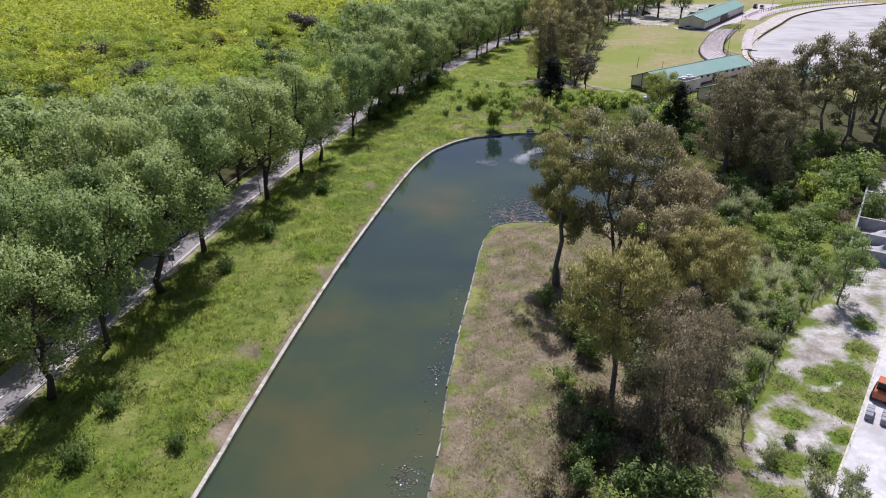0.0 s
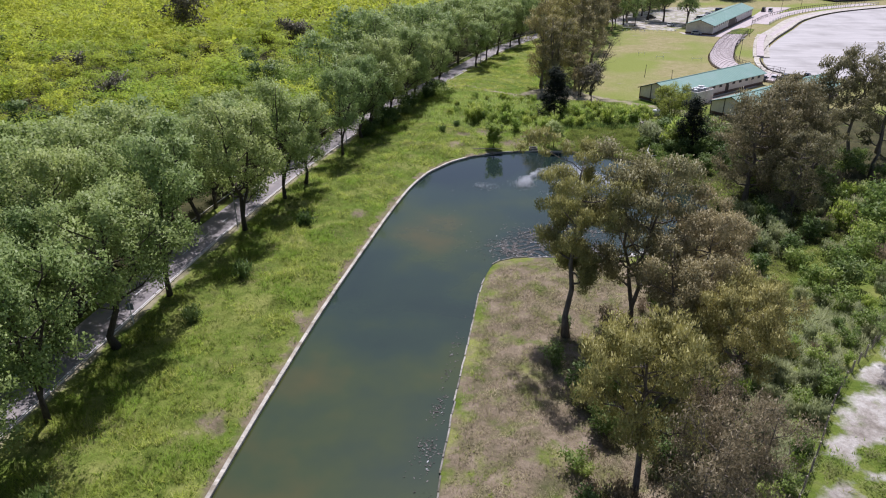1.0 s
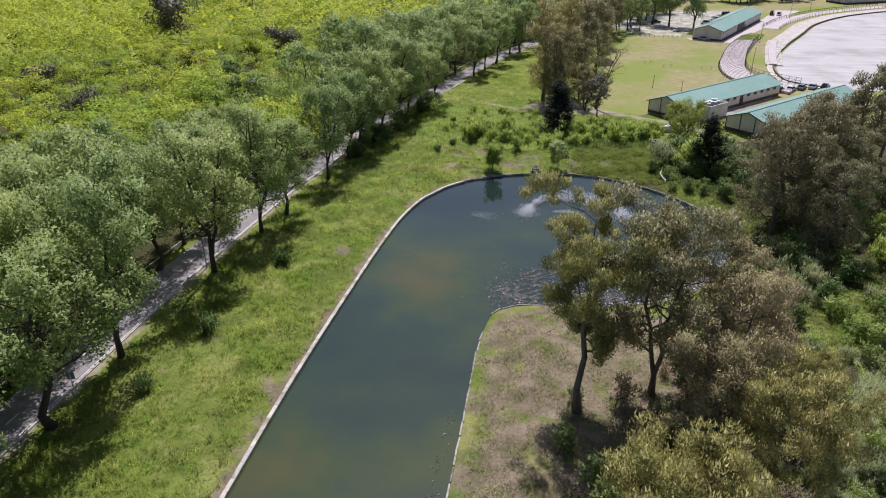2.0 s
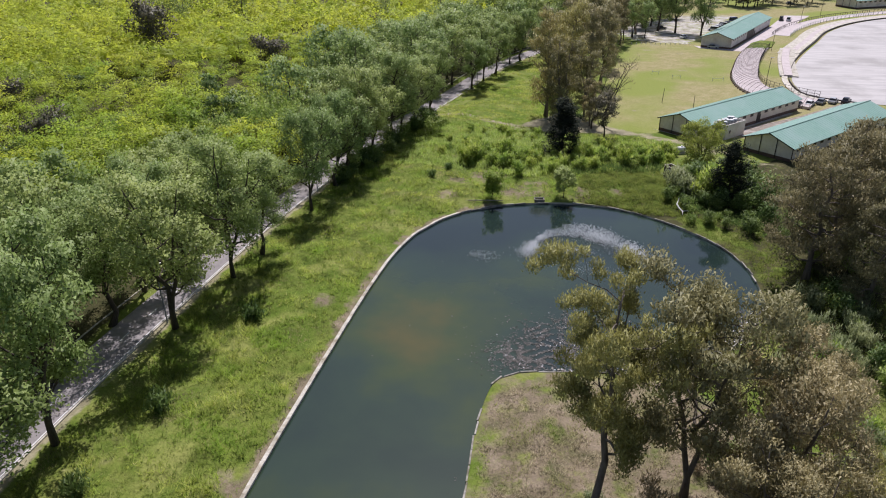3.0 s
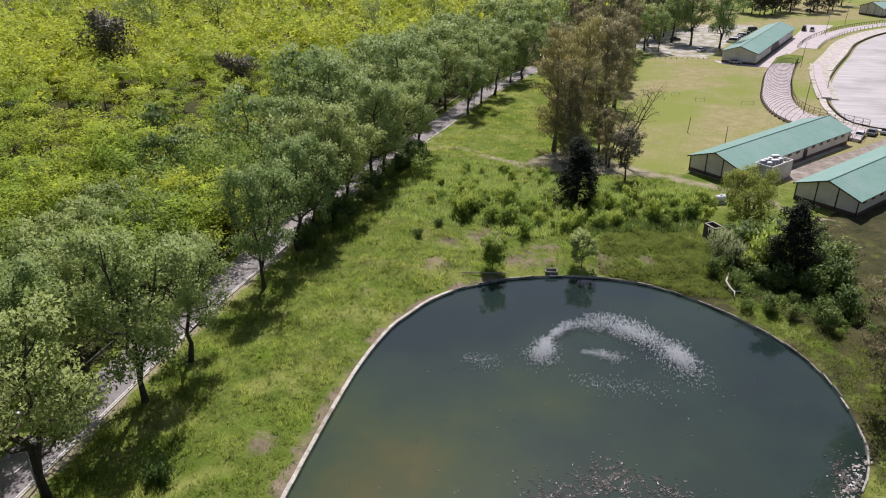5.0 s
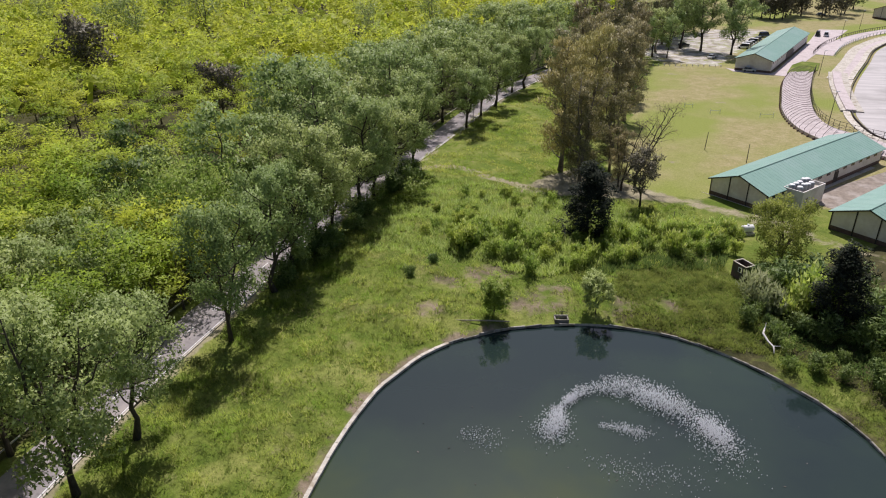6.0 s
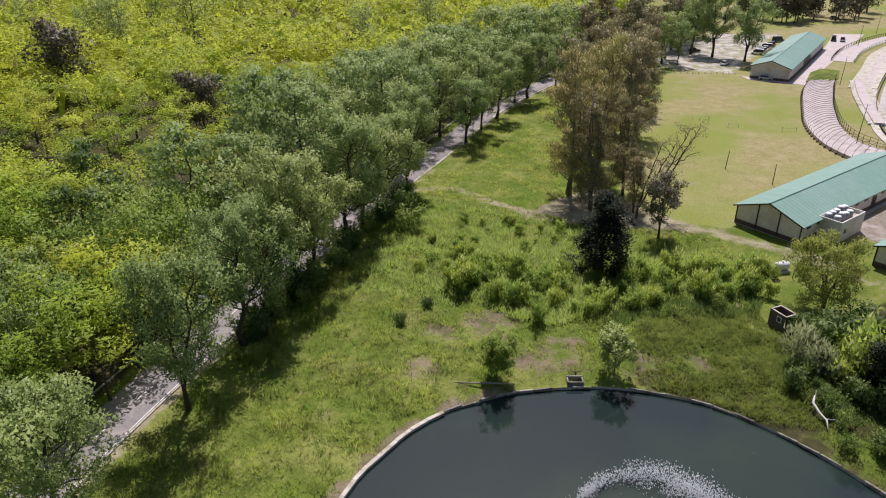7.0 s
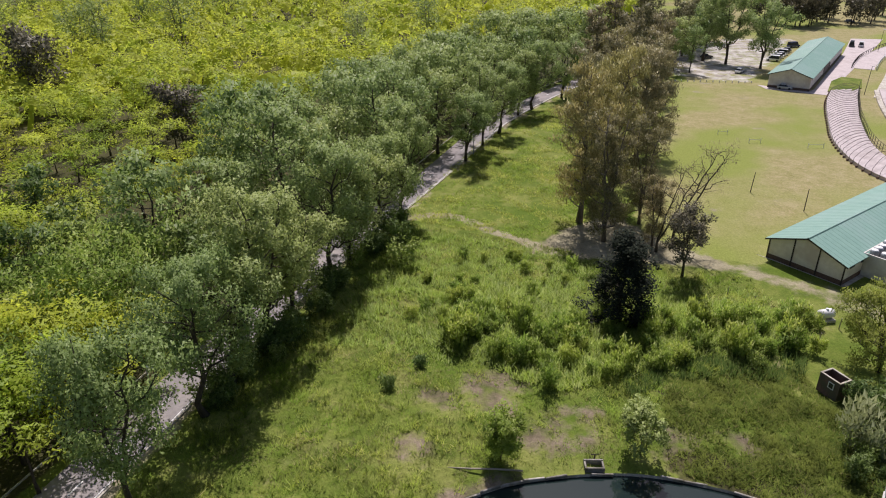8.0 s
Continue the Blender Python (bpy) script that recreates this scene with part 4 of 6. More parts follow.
for i, (x, y) in enumerate(near_wood):
    luck = rng.uniform()
    if (-84 < x and 165 < y < 192 and luck < 0.9) or luck < 0.06:
        # the darker green share stands in for shadowed gaps between the crowns
        key, size = "green_dark" if luck > 0.62 else "greenwood", rng.uniform(0.75, 1.1)
    elif (-86 < x < -70 and 136 < y < 163 and luck < 0.8) or (x > -86 and y < 140):
        key, size = "inner%d" % (i % 2) if x < -70 else "belt%d" % (i % 3), rng.uniform(0.5, 0.72)
    else:
        key, size = "acacia%d" % (i % 4), rng.uniform(0.8, 1.25)
    plant(key, x, y, size, rng.uniform(0, 6.28), "trees of the yellow-green wood")
for i, (x, y, s) in enumerate(EDGE_WOOD):
    plant("acacia%d" % (i % 4), x, y, s, i * 1.3, "trees of the yellow-green wood")
lo = []
for i in range(3):
    r2, gg, cs, rs = tree_shape(seed=60 + i, h=11, spread=4.8, low=0.45, limbs=9, trunk_r=0.2, blob=1.9, flat=0.55, profile="umbrella")
    lo.append(domed(*leaf_quads(r2, cs, rs, 400, 0.69, 0.48, "spray"), 0.8, 7.0))
out, out_n = [], []
for i, (x, y) in enumerate(far_wood):
    q, nq = lo[i % 3]
    if y >= 330:
        q, nq = q[::2], nq[::2]
    a, s = rng.uniform(0, 6.28), rng.uniform(0.7, 1.5)
    rot = np.array([[math.cos(a), -math.sin(a), 0], [math.sin(a), math.cos(a), 0], [0, 0, 1]]) * s
    out.append(q @ rot.T + np.array([x, y, 0]))
    out_n.append(nq @ rot.T / s)
cell = 2.1
nx, ny = int(420 / cell), int(640 / cell)
top = np.full((nx, ny), -1.0)
gx, gy = np.meshgrid(-400 + cell * np.arange(nx), 30 + cell * np.arange(ny), indexing="ij")
for x, y in far_wood:
    i0, j0 = int((x + 400) / cell), int((y - 30) / cell)
    a, b, c, d = max(i0 - 4, 0), min(i0 + 5, nx), max(j0 - 4, 0), min(j0 + 5, ny)
    if a >= b or c >= d:
        continue
    hh, r = rng.uniform(6.5, 9.5), rng.uniform(4.5, 6.0)
    dome = hh * np.sqrt(np.clip(1.15 - ((gx[a:b, c:d] - x) ** 2 + (gy[a:b, c:d] - y) ** 2) / r ** 2, 0, 1))
    top[a:b, c:d] = np.maximum(top[a:b, c:d], dome)
top += rng.uniform(-1.1, 1.1, top.shape)
good = top > 2.0
sel = good[:-1, :-1] & good[1:, :-1] & good[1:, 1:] & good[:-1, 1:]
ii, jj = np.nonzero(sel)
P3 = np.stack([gx, gy, top], 2)
P3[:, :, :2] += rng.uniform(-0.5, 0.5, (nx, ny, 2))
sheet = np.concatenate([np.stack([P3[ii, jj], P3[ii + 1, jj], P3[ii + 1, jj + 1]], 1), np.stack([P3[ii, jj], P3[ii + 1, jj + 1], P3[ii, jj + 1]], 1)])
up_n = np.cross(sheet[:, 1] - sheet[:, 0], sheet[:, 2] - sheet[:, 0])
up_n /= np.linalg.norm(up_n, axis=1)[:, None]
tagged(part("woodland", quads_mesh("woodland", np.concatenate(out + [sheet]), np.concatenate(out_n + [up_n])), ACACIA_LEAF), "dense yellow-green acacia wood reaching into the distance", "woodland", kind="stuff")
for x, y, s in ((-160, 271, 1.4), (-103, 246, 0.95), (-150, 189, 0.8), (-117, 162, 0.8), (-176, 298, 0.8)):
    plant("dark_wood", x, y, s, x)
for x, y, s in ((-150.3, 189.9, 0.60), (-118, 164.9, 0.73), (-197.8, 214.4, 0.86), (-117.7, 132.8, 0.99), (-124.7, 134.1, 0.60), (-115.8, 140, 0.73), (-109.5, 145.1, 0.86), (-126.1, 128.7, 0.99), (-129.1, 215.2, 0.60), (-144, 207, 0.73), (-105.7, 258.6, 0.86), (-96, 193.9, 0.99), (-92.9, 199, 0.60)):
    plant("green_dark", x, y, s, x)
tree_kind("grey_wood", "broadleaf_tree", "silver-grey open-branched tree over the wood", "tree", POPLAR_LEAF, BARK_PALE, 1500, 0.6, 0.5, "round", seed=100, h=16, spread=5.0, low=0.3, limbs=14, trunk_r=0.3, blob=1.5, stems=2)
for x, y, s in ((-255.4, 372.2, 0.85), (-192, 331.1, 0.97), (-186.7, 337.9, 1.09), (-169.3, 360.2, 1.21), (-195.2, 416.9, 0.85), (-215, 404.5, 0.97), (-281.8, 417.4, 1.09), (-185.5, 428.6, 1.21), (-93.4, 350.7, 0.85), (-75, 379.9, 0.97)):
    plant("grey_wood", x, y, 1.35 * s, x)

# east bank and island
for key, x, y, s, turn in (("euc_lone", -1.5, 86.5, 1.0, 0.0), ("euc_gold", 5.6, 61.0, 0.97, 1.0), ("euc_brown", 6.5, 91.0, 1.12, 2.0), ("euc_brown", 12.5, 87.0, 0.92, 4.4), ("euc_gold", 16, 75.5, 0.82, 3.4), ("euc_brown", 17.5, 95, 0.72, 1.0), ("euc_brown", 10.5, 79.5, 0.8, 5.2), ("euc_gold", 20.5, 86, 0.55, 0.6), ("euc_dry", 9.7, 55, 1.05, 0.4), ("euc_dry", 14.5, 60, 0.9, 2.2), ("euc_dry", 12, 66, 0.8, 4.0),
                           ("euc_dense", 29.0, 138, 1.0, 0.7), ("euc_dense", 33.5, 144, 1.02, 3.7), ("euc_dense", 35, 131, 0.75, 2.9), ("euc1", 46, 158, 1.0, 4.0), ("euc2", 53.5, 165, 1.05, 1.2), ("euc0", 62, 171, 1.05, 5.0), ("euc2", 71, 184, 1.1, 0.2), ("euc1", 66, 166, 1.0, 2.0),
                           ("euc0", 80, 172, 1.1, 3.0), ("euc1", 86, 190, 1.1, 1.1), ("euc2", 95, 175, 1.1, 4.4), ("euc_young", 36, 88, 1.0, 4.4), ("euc_dense", 37, 151, 1.0, 1.4), ("euc2", 42, 146, 0.75, 0.4), ("euc0", 56, 156, 0.85, 2.4), ("euc1", 74, 172, 1.0, 5.4)):
    plant(key, x, y, s, turn, "eucalyptus trees")
plant("pine", 22.5, 167, 0.78, 0.3, tall=1.1)
plant("willow", 20, 184, 1.0, 0.5)
plant("pine", -8.8, 190, 0.95, 2.0)
plant("dusky", 0.5, 203.5, 1.0, 1.0)
for key, x, y, s in (("clump_gold", -14.5, 221, 1.05), ("clump_brown", -10.5, 214, 0.95), ("clump_gold", -9.0, 229, 1.1), ("clump_brown", -4.5, 222, 0.78), ("clump_brown", -3.0, 213.5, 0.52), ("clump_gold", -11.4, 239, 1.0), ("clump", -4, 246, 0.98), ("clump", -15, 252, 0.9), ("clump", 0, 262, 0.9), ("clump", -9, 270, 0.95), ("clump", 2.3, 285, 0.85), ("clump_gold", -6, 296, 0.85), ("clump_far", 4, 312, 0.85),
                     ("clump_far", -2, 326, 0.85), ("clump_far", 8, 334, 0.8), ("clump_far", -12, 330, 0.85), ("clump_far", 6, 350, 0.85), ("clump_far", 16, 362, 0.8), ("clump_far", -6, 362, 0.9), ("clump_far", 20, 380, 0.8), ("clump_far", 6, 385, 0.9)):
    plant(key, x, y, s, x * 1.7 + y, "eucalyptus clump by the field")
for x, y, s in ((22, 392, 1.0), (14, 352, 0.9), (10, 345, 0.85), (19, 350, 0.8), (24, 385, 1.1), (16, 375, 1.0), (26, 400, 1.1), (66, 484, 1.0), (130, 505, 1.1), (50, 480, 1.0), (40, 460, 1.0), (36, 440, 1.0), (28, 425, 1.0), (30, 410, 1.0), (36, 412, 0.9)):
    plant("belt%d" % (int(x) % 3) if y < 372 else "park", x, y, s, x, "park trees", "broad grey-green tree at the dusty car park" if y < 372 else "")

plant("bare", 0.2, 214.5, 0.95, 0.0)
plant("bare", -2.5, 211.5, 0.8, 0.5)
for k, (x, y, s) in enumerate(((33, 366.3, 1.3), (43, 360, 1.2), (26, 371, 1.1))):
    plant("poplar%d" % k, x, y, s, x, "car park trees", "tall grey-green tree shading the dusty car park")
for x, y, s in ((78, 459, 1.25), (81, 463, 1.35), (84, 460, 1.2), (75, 464, 1.2), (87, 467, 1.3), (92, 477, 1.3), (96, 474, 1.2), (104.6, 469, 1.1), (109, 480, 1.3), (72, 470, 1.2), (100, 490, 1.3), (120, 486, 1.2), (62, 468, 1.2), (114, 473, 1.1)):
    plant("dusky_far", x, y, s, x, "dark trees of the far lawn")

# bushes and shrubs
for i in range(104):
    t = i / 103
    x = -31 + 46 * t + rng.uniform(-2.5, 2.5)
    y = float(np.interp(x, [-31, -17, -11, 0, 12], [186, 177.5, 180, 186, 189.5])) + rng.uniform(-3.5, 7.5)
    plant("bush%d" % (i % 3), x, y, rng.uniform(0.4, 0.95), rng.uniform(0, 6), "bright bushes north of the pond", tall=rng.uniform(0.8, 1.3))
for i in range(30):
    plant("bush%d" % (i % 3), rng.uniform(-36, -14), rng.uniform(182, 206), rng.uniform(0.25, 0.6), rng.uniform(0, 6), "bright bushes north of the pond")
plant("bush1", -28.7, 180.5, 1.15, 1.0, "bright bushes north of the pond")
for key, x, y, s in (("tall_bush", -21, 162.6, 1.0), ("sapling", -7.5, 166, 1.0), ("silver", 14.2, 170.4, 1.7), ("silver", 15.6, 168.6, 1.3), ("bush1", 19.0, 170, 1.7), ("bush2", 20.8, 169, 1.6), ("bush0", 17.8, 168, 1.3), ("shrub0", 23, 170.5, 1.2), ("dark_bush", 15.5, 177, 0.8), ("dark_bush", 16.8, 172.5, 1.1), ("dark_bush", 18, 175.5, 1.2), ("dark_bush", 21.5, 174.5, 1.2), ("dark_bush", 24.5, 162, 1.0),
                     ("dark_bush", 21, 163.5, 0.9), ("dark_bush", 26, 168, 1.3), ("dark_bush", 25.5, 174, 1.2), ("dark_bush", 22.5, 178.5, 1.1), ("dark_bush", 17.5, 165.2, 0.6), ("dark_bush", 27.5, 157, 1.0), ("dark_bush", 28, 163, 1.2), ("dark_bush", 30, 170, 1.2), ("dark_bush", 24, 155, 0.7), ("dark_bush", 28, 176, 1.2),
                     ("dark_shrub", -46.8, 112.7, 1.3), ("dark_shrub", -49, 93.5, 1.3), ("dark_shrub", -50, 81, 1.2), ("dark_shrub", -37.2, 46, 0.9), ("dark_shrub", -45, 41.5, 1.4), ("dark_shrub", -46.6, 49, 1.2), ("dark_shrub", -34.6, 171, 0.9), ("dark_shrub", -32, 175.4, 0.8),
                     # dark bushes at x 1 to 4, y 50 to 58 are added for tree shade
                     ("shrub0", -40.7, 200, 1.3), ("shrub1", -43, 207, 1.2), ("shrub2", 6.5, 182.5, 0.6), ("shrub0", -63.5, 70, 1.2), ("shrub1", 3, 50, 0.6), ("dark_bush", 7, 48, 0.9), ("dark_bush", 10, 47, 1.1), ("shrub2", 5, 45, 1.0), ("dark_bush", 12.5, 48, 1.0), ("silver", 24, 52, 0.8), ("silver", 26, 50, 0.9), ("silver", 22.5, 47.5, 0.8), ("silver", 25, 56, 0.6), ("silver", 20.5, 55, 0.7), ("silver", 27.5, 53.5, 0.6), ("dark_shrub", 23, 58, 0.6), ("scrub", 2.5, 55, 0.9), ("dark_bush", 3.6, 52, 0.8), ("dark_bush", 1.6, 57.5, 0.8), ("scrub", 4.6, 58, 0.9), ("dark_bush", 2.2, 50.5, 0.6), ("dark_bush", -2.5, 80, 0.7), ("scrub", 1.5, 72, 0.9), ("dark_bush", 3.0, 69.5, 0.8), ("dark_bush", 0.6, 75.5, 0.9), ("dark_bush", 4.2, 74, 1.2)):
    plant(key, x, y, s, x + y, "shrubs")
fence_x = lambda y: float(np.interp(y, [40, 60.5, 70, 78, 85, 92.5, 98.6, 116, 130, 145], [12, 19, 23.6, 27.2, 31.2, 36.5, 41.2, 46.6, 53, 60]))
kinds = ["bush0", "silver", "shrub0", "silver", "scrub", "dark_bush", "silver", "shrub1"]
yard_side = ["silver", "bush2", "shrub0", "scrub", "silver", "dark_shrub", "shrub1", "silver"]
for i in range(190):
    y = rng.uniform(56, 150)
    x = fence_x(y) - 1.0 - rng.uniform(0, 1) ** 1.3 * (12 if y < 100 else 26)
    if bool(inside(POND, np.array([x]), np.array([y]))[0]) or line_distance(POND, np.array([x]), np.array([y]), True)[0] < 3:
        continue
    plant((kinds if y > 100 else yard_side)[i % 8], x, y, rng.uniform(0.45, 1.05) * (1 if y > 100 else 0.8), rng.uniform(0, 6), "shrubs of the east bank")
for i in range(84):
    y = rng.uniform(44, 100)
    x = float(np.interp(y, [44, 60, 80, 100], [13, 14.5, 16, 17])) - abs(rng.normal()) * 6.5
    if x > -3 and y < 96:
        plant(("scrub", "silver", "scrub", "dark_bush", "scrub")[i % 5], x, y, rng.uniform(0.4, 1.0), rng.uniform(0, 6), "scrub on the spit")
for i in range(40):
    plant(("dark_bush", "shrub1", "dark_bush", "shrub2")[i % 4], rng.uniform(26, 74), 118 + rng.uniform(0, 1) * 50 + i % 3, rng.uniform(0.6, 1.2), rng.uniform(0, 6), "undergrowth below the eucalyptus")
for i in range(50):
    y = rng.uniform(164, 216)
    x = float(np.interp(y, ROAD_R[:, 1], ROAD_R[:, 0])) + 1.2 + abs(rng.normal()) * 1.8
    plant(("dark_bush", "shrub1", "dark_bush")[i % 3], x, y, rng.uniform(0.4, 1.0), rng.uniform(0, 6), "undergrowth along the road")
for i in range(58):
    x, y = rng.uniform(12, 29), rng.uniform(151, 171)
    if line_distance(POND, np.array([x]), np.array([y]), True)[0] > 2.2 and not inside(POND, np.array([x]), np.array([y]))[0]:
        plant(("dark_bush", "dark_shrub", "shrub2")[i % 3], x, y, rng.uniform(0.35, 0.7), rng.uniform(0, 6), "dark shrubs of the bank")
for i in range(16):
    plant(("scrub", "dark_bush", "scrub", "shrub2")[i % 4], rng.uniform(-1.5, 6), rng.uniform(46, 68), rng.uniform(0.3, 0.75), rng.uniform(0, 6), "scrub on the spit")
for x, y, s in ((47, 128, 1.6), (44, 120, 1.3), (50, 134, 1.7), (38, 112, 1.1), (41, 116, 1.2), (34, 106, 1.0), (55, 140, 1.7), (42, 128, 1.2)):
    plant(("bush0", "shrub1", "shrub2")[int(x) % 3], x, y, s, x, "tall bushes by the yard wall")


def tufts(name, pts, height, width, blades, rng, lean=0.5, spread=0.0):
    n = len(pts) * blades
    base = np.repeat(np.column_stack([pts, gz(pts[:, 0], pts[:, 1]) - 0.03]), blades, 0)
    base[:, :2] += rng.normal(size=(n, 2)) * (spread or width * 1.2)
    h = np.repeat(height, blades) * rng.uniform(0.6, 1.2, n)
    a = rng.uniform(0, 6.283, n)
    side = np.column_stack([np.cos(a), np.sin(a), np.zeros(n)]) * width * rng.uniform(0.6, 1.3, (n, 1)) * 0.5
    tip = base + np.column_stack([rng.normal(size=n) * lean * h, rng.normal(size=n) * lean * h, h])
    flip = np.cross(2 * side, tip - base)[:, 2:3] < 0
    v = np.stack([np.where(flip, base + side, base - side), np.where(flip, base - side, base + side), tip], 1)
    me = mesh_of(name, v.reshape(-1, 3), np.arange(n * 3).reshape(n, 3), True)
    nr = np.repeat(rng.normal(size=(n, 3)) * 0.2 + np.array([0, 0, 1.0]), 3, 0)
    me.normals_split_custom_set_from_vertices((nr / np.linalg.norm(nr, axis=1)[:, None]).tolist())
    return me


def scatter(poly, per_m2, rng, bare=2.6):
    p = np.array(poly)
    lo, hi = p.min(0), p.max(0)
    n = int((hi[0] - lo[0]) * (hi[1] - lo[1]) * per_m2)
    q = rng.uniform(lo, hi, (n, 2))
    q = q[inside(p, q[:, 0], q[:, 1])]
    q = q[~inside(POND, q[:, 0], q[:, 1])]
    q = q[line_distance(POND[::2], q[:, 0], q[:, 1], True) > rng.uniform(0.35, bare, len(q))]
    for cx, cy, r in DRY_SPOTS:
        q = q[np.hypot(q[:, 0] - cx, q[:, 1] - cy) > r * rng.uniform(0.2, 1.1, len(q))]
    return q


def clumpy(q, s, cut, rng):
    f = np.sin(q[:, 0] * s + 2 * np.sin(q[:, 1] * s * 0.7)) * np.sin(q[:, 1] * s * 1.1 + 2 * np.sin(q[:, 0] * s * 0.6)) + rng.normal(size=len(q)) * 0.35
    return q[f > cut], f[f > cut]


MEADOW = [(-56, 34), (-30, 34), (-34.5, 120), (-30, 150), (-8, 164.5), (-5, 166), (-4, 178), (10, 183), (14, 190), (10, 205), (-10, 207), (-24, 212), (-44, 215), (-53, 170), (-57, 130)]
EAST_BANK = [(17, 118), (24, 108), (34, 100), (44, 128), (34, 134), (27, 150), (20, 163), (10, 163), (16, 154), (22.5, 144), (23, 130)]
q, f = clumpy(scatter(MEADOW, 7, rng, 2.2), 0.9, -0.75, rng)
tagged(part("meadow_grass", tufts("meadow_grass", q, 0.22 + 0.10 * np.clip(f, 0, 1.5), 0.085, 6, rng, 0.55, 0.20), GRASS), "uneven rough green meadow grass on the banks", "grass", kind="stuff")
# bank grass takes the darker marsh leaf, so tree shade is in its colour
q, f = clumpy(scatter(EAST_BANK, 9, rng, 0.8), 0.6, -0.9, rng)
tagged(part("bank_grass", tufts("bank_grass", q, 0.25 + 0.15 * np.clip(f, 0, 1.5), 0.1, 6, rng, 0.6, 0.2), REED), "green grass on the east bank, tree shade put into its dull colour", "grass", kind="stuff")
q, f = clumpy(scatter(MEADOW, 2.4, rng), 1.5, 0.72, rng)
tagged(part("tussocks", tufts("tussocks", q, 0.45 + 0.35 * np.clip(f, 0, 1), 0.10, 8, rng, 0.45, 0.20), REED), "darker upright tussocks dotted through the meadow", "grass", kind="stuff")
q, f = clumpy(scatter([(14, 52), (19, 60), (23.5, 70), (27, 78), (31, 85), (36, 92), (41, 98), (34, 104), (24, 100), (16, 90), (14, 74), (10, 60)], 9, rng), 0.8, -0.6, rng)
tagged(part("pale_grass", tufts("pale_grass", q, 0.45 + 0.4 * np.clip(f, 0, 1), 0.11, 7, rng, 0.6, 0.2), SILVER_LEAF), "tall pale grey-green grass between the trees and the yard", "grass", kind="stuff")
SWATH = [(-31, 180), (-17, 173.5), (-11, 176), (0, 183), (12, 187), (15, 194), (0, 197.5), (-12, 194), (-30, 196)]
q, f = clumpy(scatter(SWATH, 9, rng), 0.5, -0.75, rng)
tagged(part("bright_weeds", tufts("bright_weeds", q, 0.8 + 0.8 * np.clip(f, 0, 1), 0.20, 7, rng, 0.45, 0.22), BUSH_LEAF), "tall bright green weeds filling the belt between the bushes", "weeds", kind="stuff")
q, f = clumpy(scatter(MEADOW, 5, rng), 0.42, 0.05, rng)
tagged(part("long_grass", tufts("long_grass", q, 0.36 + 0.42 * np.clip(f, 0, 1), 0.09, 9, rng, 0.6, 0.16), LONG_GRASS), "longer bright green wind-laid grass in drifts on the banks", "grass", kind="stuff")
q, f = clumpy(scatter([(-14, 40), (-14, 109), (4, 111), (10, 98), (17, 78), (17, 57), (14, 40)], 13, rng), 0.8, -0.5, rng)
tagged(part("dry_grass", tufts("dry_grass", q, 0.26 + 0.14 * np.clip(f, 0, 1.5), 0.07, 5, rng, 0.7, 0.16), DRY_GRASS), "dry straw-coloured grass on the spit of land", "grass", kind="stuff")
q, f = clumpy(scatter([(-5, 165), (8, 160), (14, 160), (17, 168), (13.5, 176), (11, 183), (-4, 178)], 15, rng, 0.7), 0.9, -0.8, rng)
tagged(part("marsh_plants", tufts("marsh_plants", q, 0.40 + 0.3 * np.clip(f, 0, 1), 0.12, 9, rng, 0.7, 0.16), REED), "low leafy marsh plants behind the pond rim", "marsh plants", kind="stuff")
# dark green rushes, their colour lowered to paint the shadow of the bushes
q, f = clumpy(scatter([(-8, 174), (-3, 178.5), (5, 180), (11, 180), (13, 186), (0, 186), (-10, 180)], 7, rng), 0.9, -0.7, rng)
tagged(part("dark_reeds", tufts("dark_reeds", q, 0.9 + 0.4 * np.clip(f, 0, 1), 0.14, 6, rng, 0.35), RUSH), "dark green upright reeds behind the marsh plants, darkened for bush shade", "reeds", kind="stuff")
q, f = clumpy(scatter([(-45, 178), (-14, 176), (8, 190), (12, 200), (-4, 204), (-20, 208), (-44, 214)], 4.5, rng), 0.6, -0.5, rng)
tagged(part("tall_weeds", tufts("tall_weeds", q, 0.5 + 0.7 * np.clip(f, 0, 1), 0.14, 7, rng, 0.4, 0.18), BUSH_LEAF), "tall upright green weeds in the meadow", "weeds", kind="stuff")
q, f = clumpy(scatter([(-14, 40), (-14.5, 104), (-12.6, 106), (-11, 86), (-9.5, 62), (-1, 58), (2, 42)], 3, rng), 0.7, 0.6, rng)
tagged(part("green_weeds", tufts("green_weeds", q, 0.25 + 0.25 * np.clip(f, 0, 1), 0.09, 7, rng, 0.7, 0.16), LONG_GRASS), "green weeds growing through the dry grass of the spit", "weeds", kind="stuff")
q, f = clumpy(scatter([(13, 163), (20, 159), (26, 152), (30, 160), (26, 178), (15, 178), (11, 170)], 7, rng, 0.8), 0.9, -0.6, rng)
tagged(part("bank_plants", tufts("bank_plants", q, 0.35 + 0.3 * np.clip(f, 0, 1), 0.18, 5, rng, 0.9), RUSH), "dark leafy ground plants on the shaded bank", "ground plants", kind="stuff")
q, f = clumpy(scatter([(-46, 217), (-22, 212), (-9, 226), (-11, 250), (-12, 285), (-22, 300), (-30, 284), (-38, 262)], 5, rng), 0.4, -0.4, rng)
tagged(part("verge_grass", tufts("verge_grass", q, 0.3 + 0.25 * np.clip(f, 0, 1), 0.12, 6, rng, 0.6, 0.18), LONG_GRASS), "long lush grass between the road and the tall trees", "grass", kind="stuff")

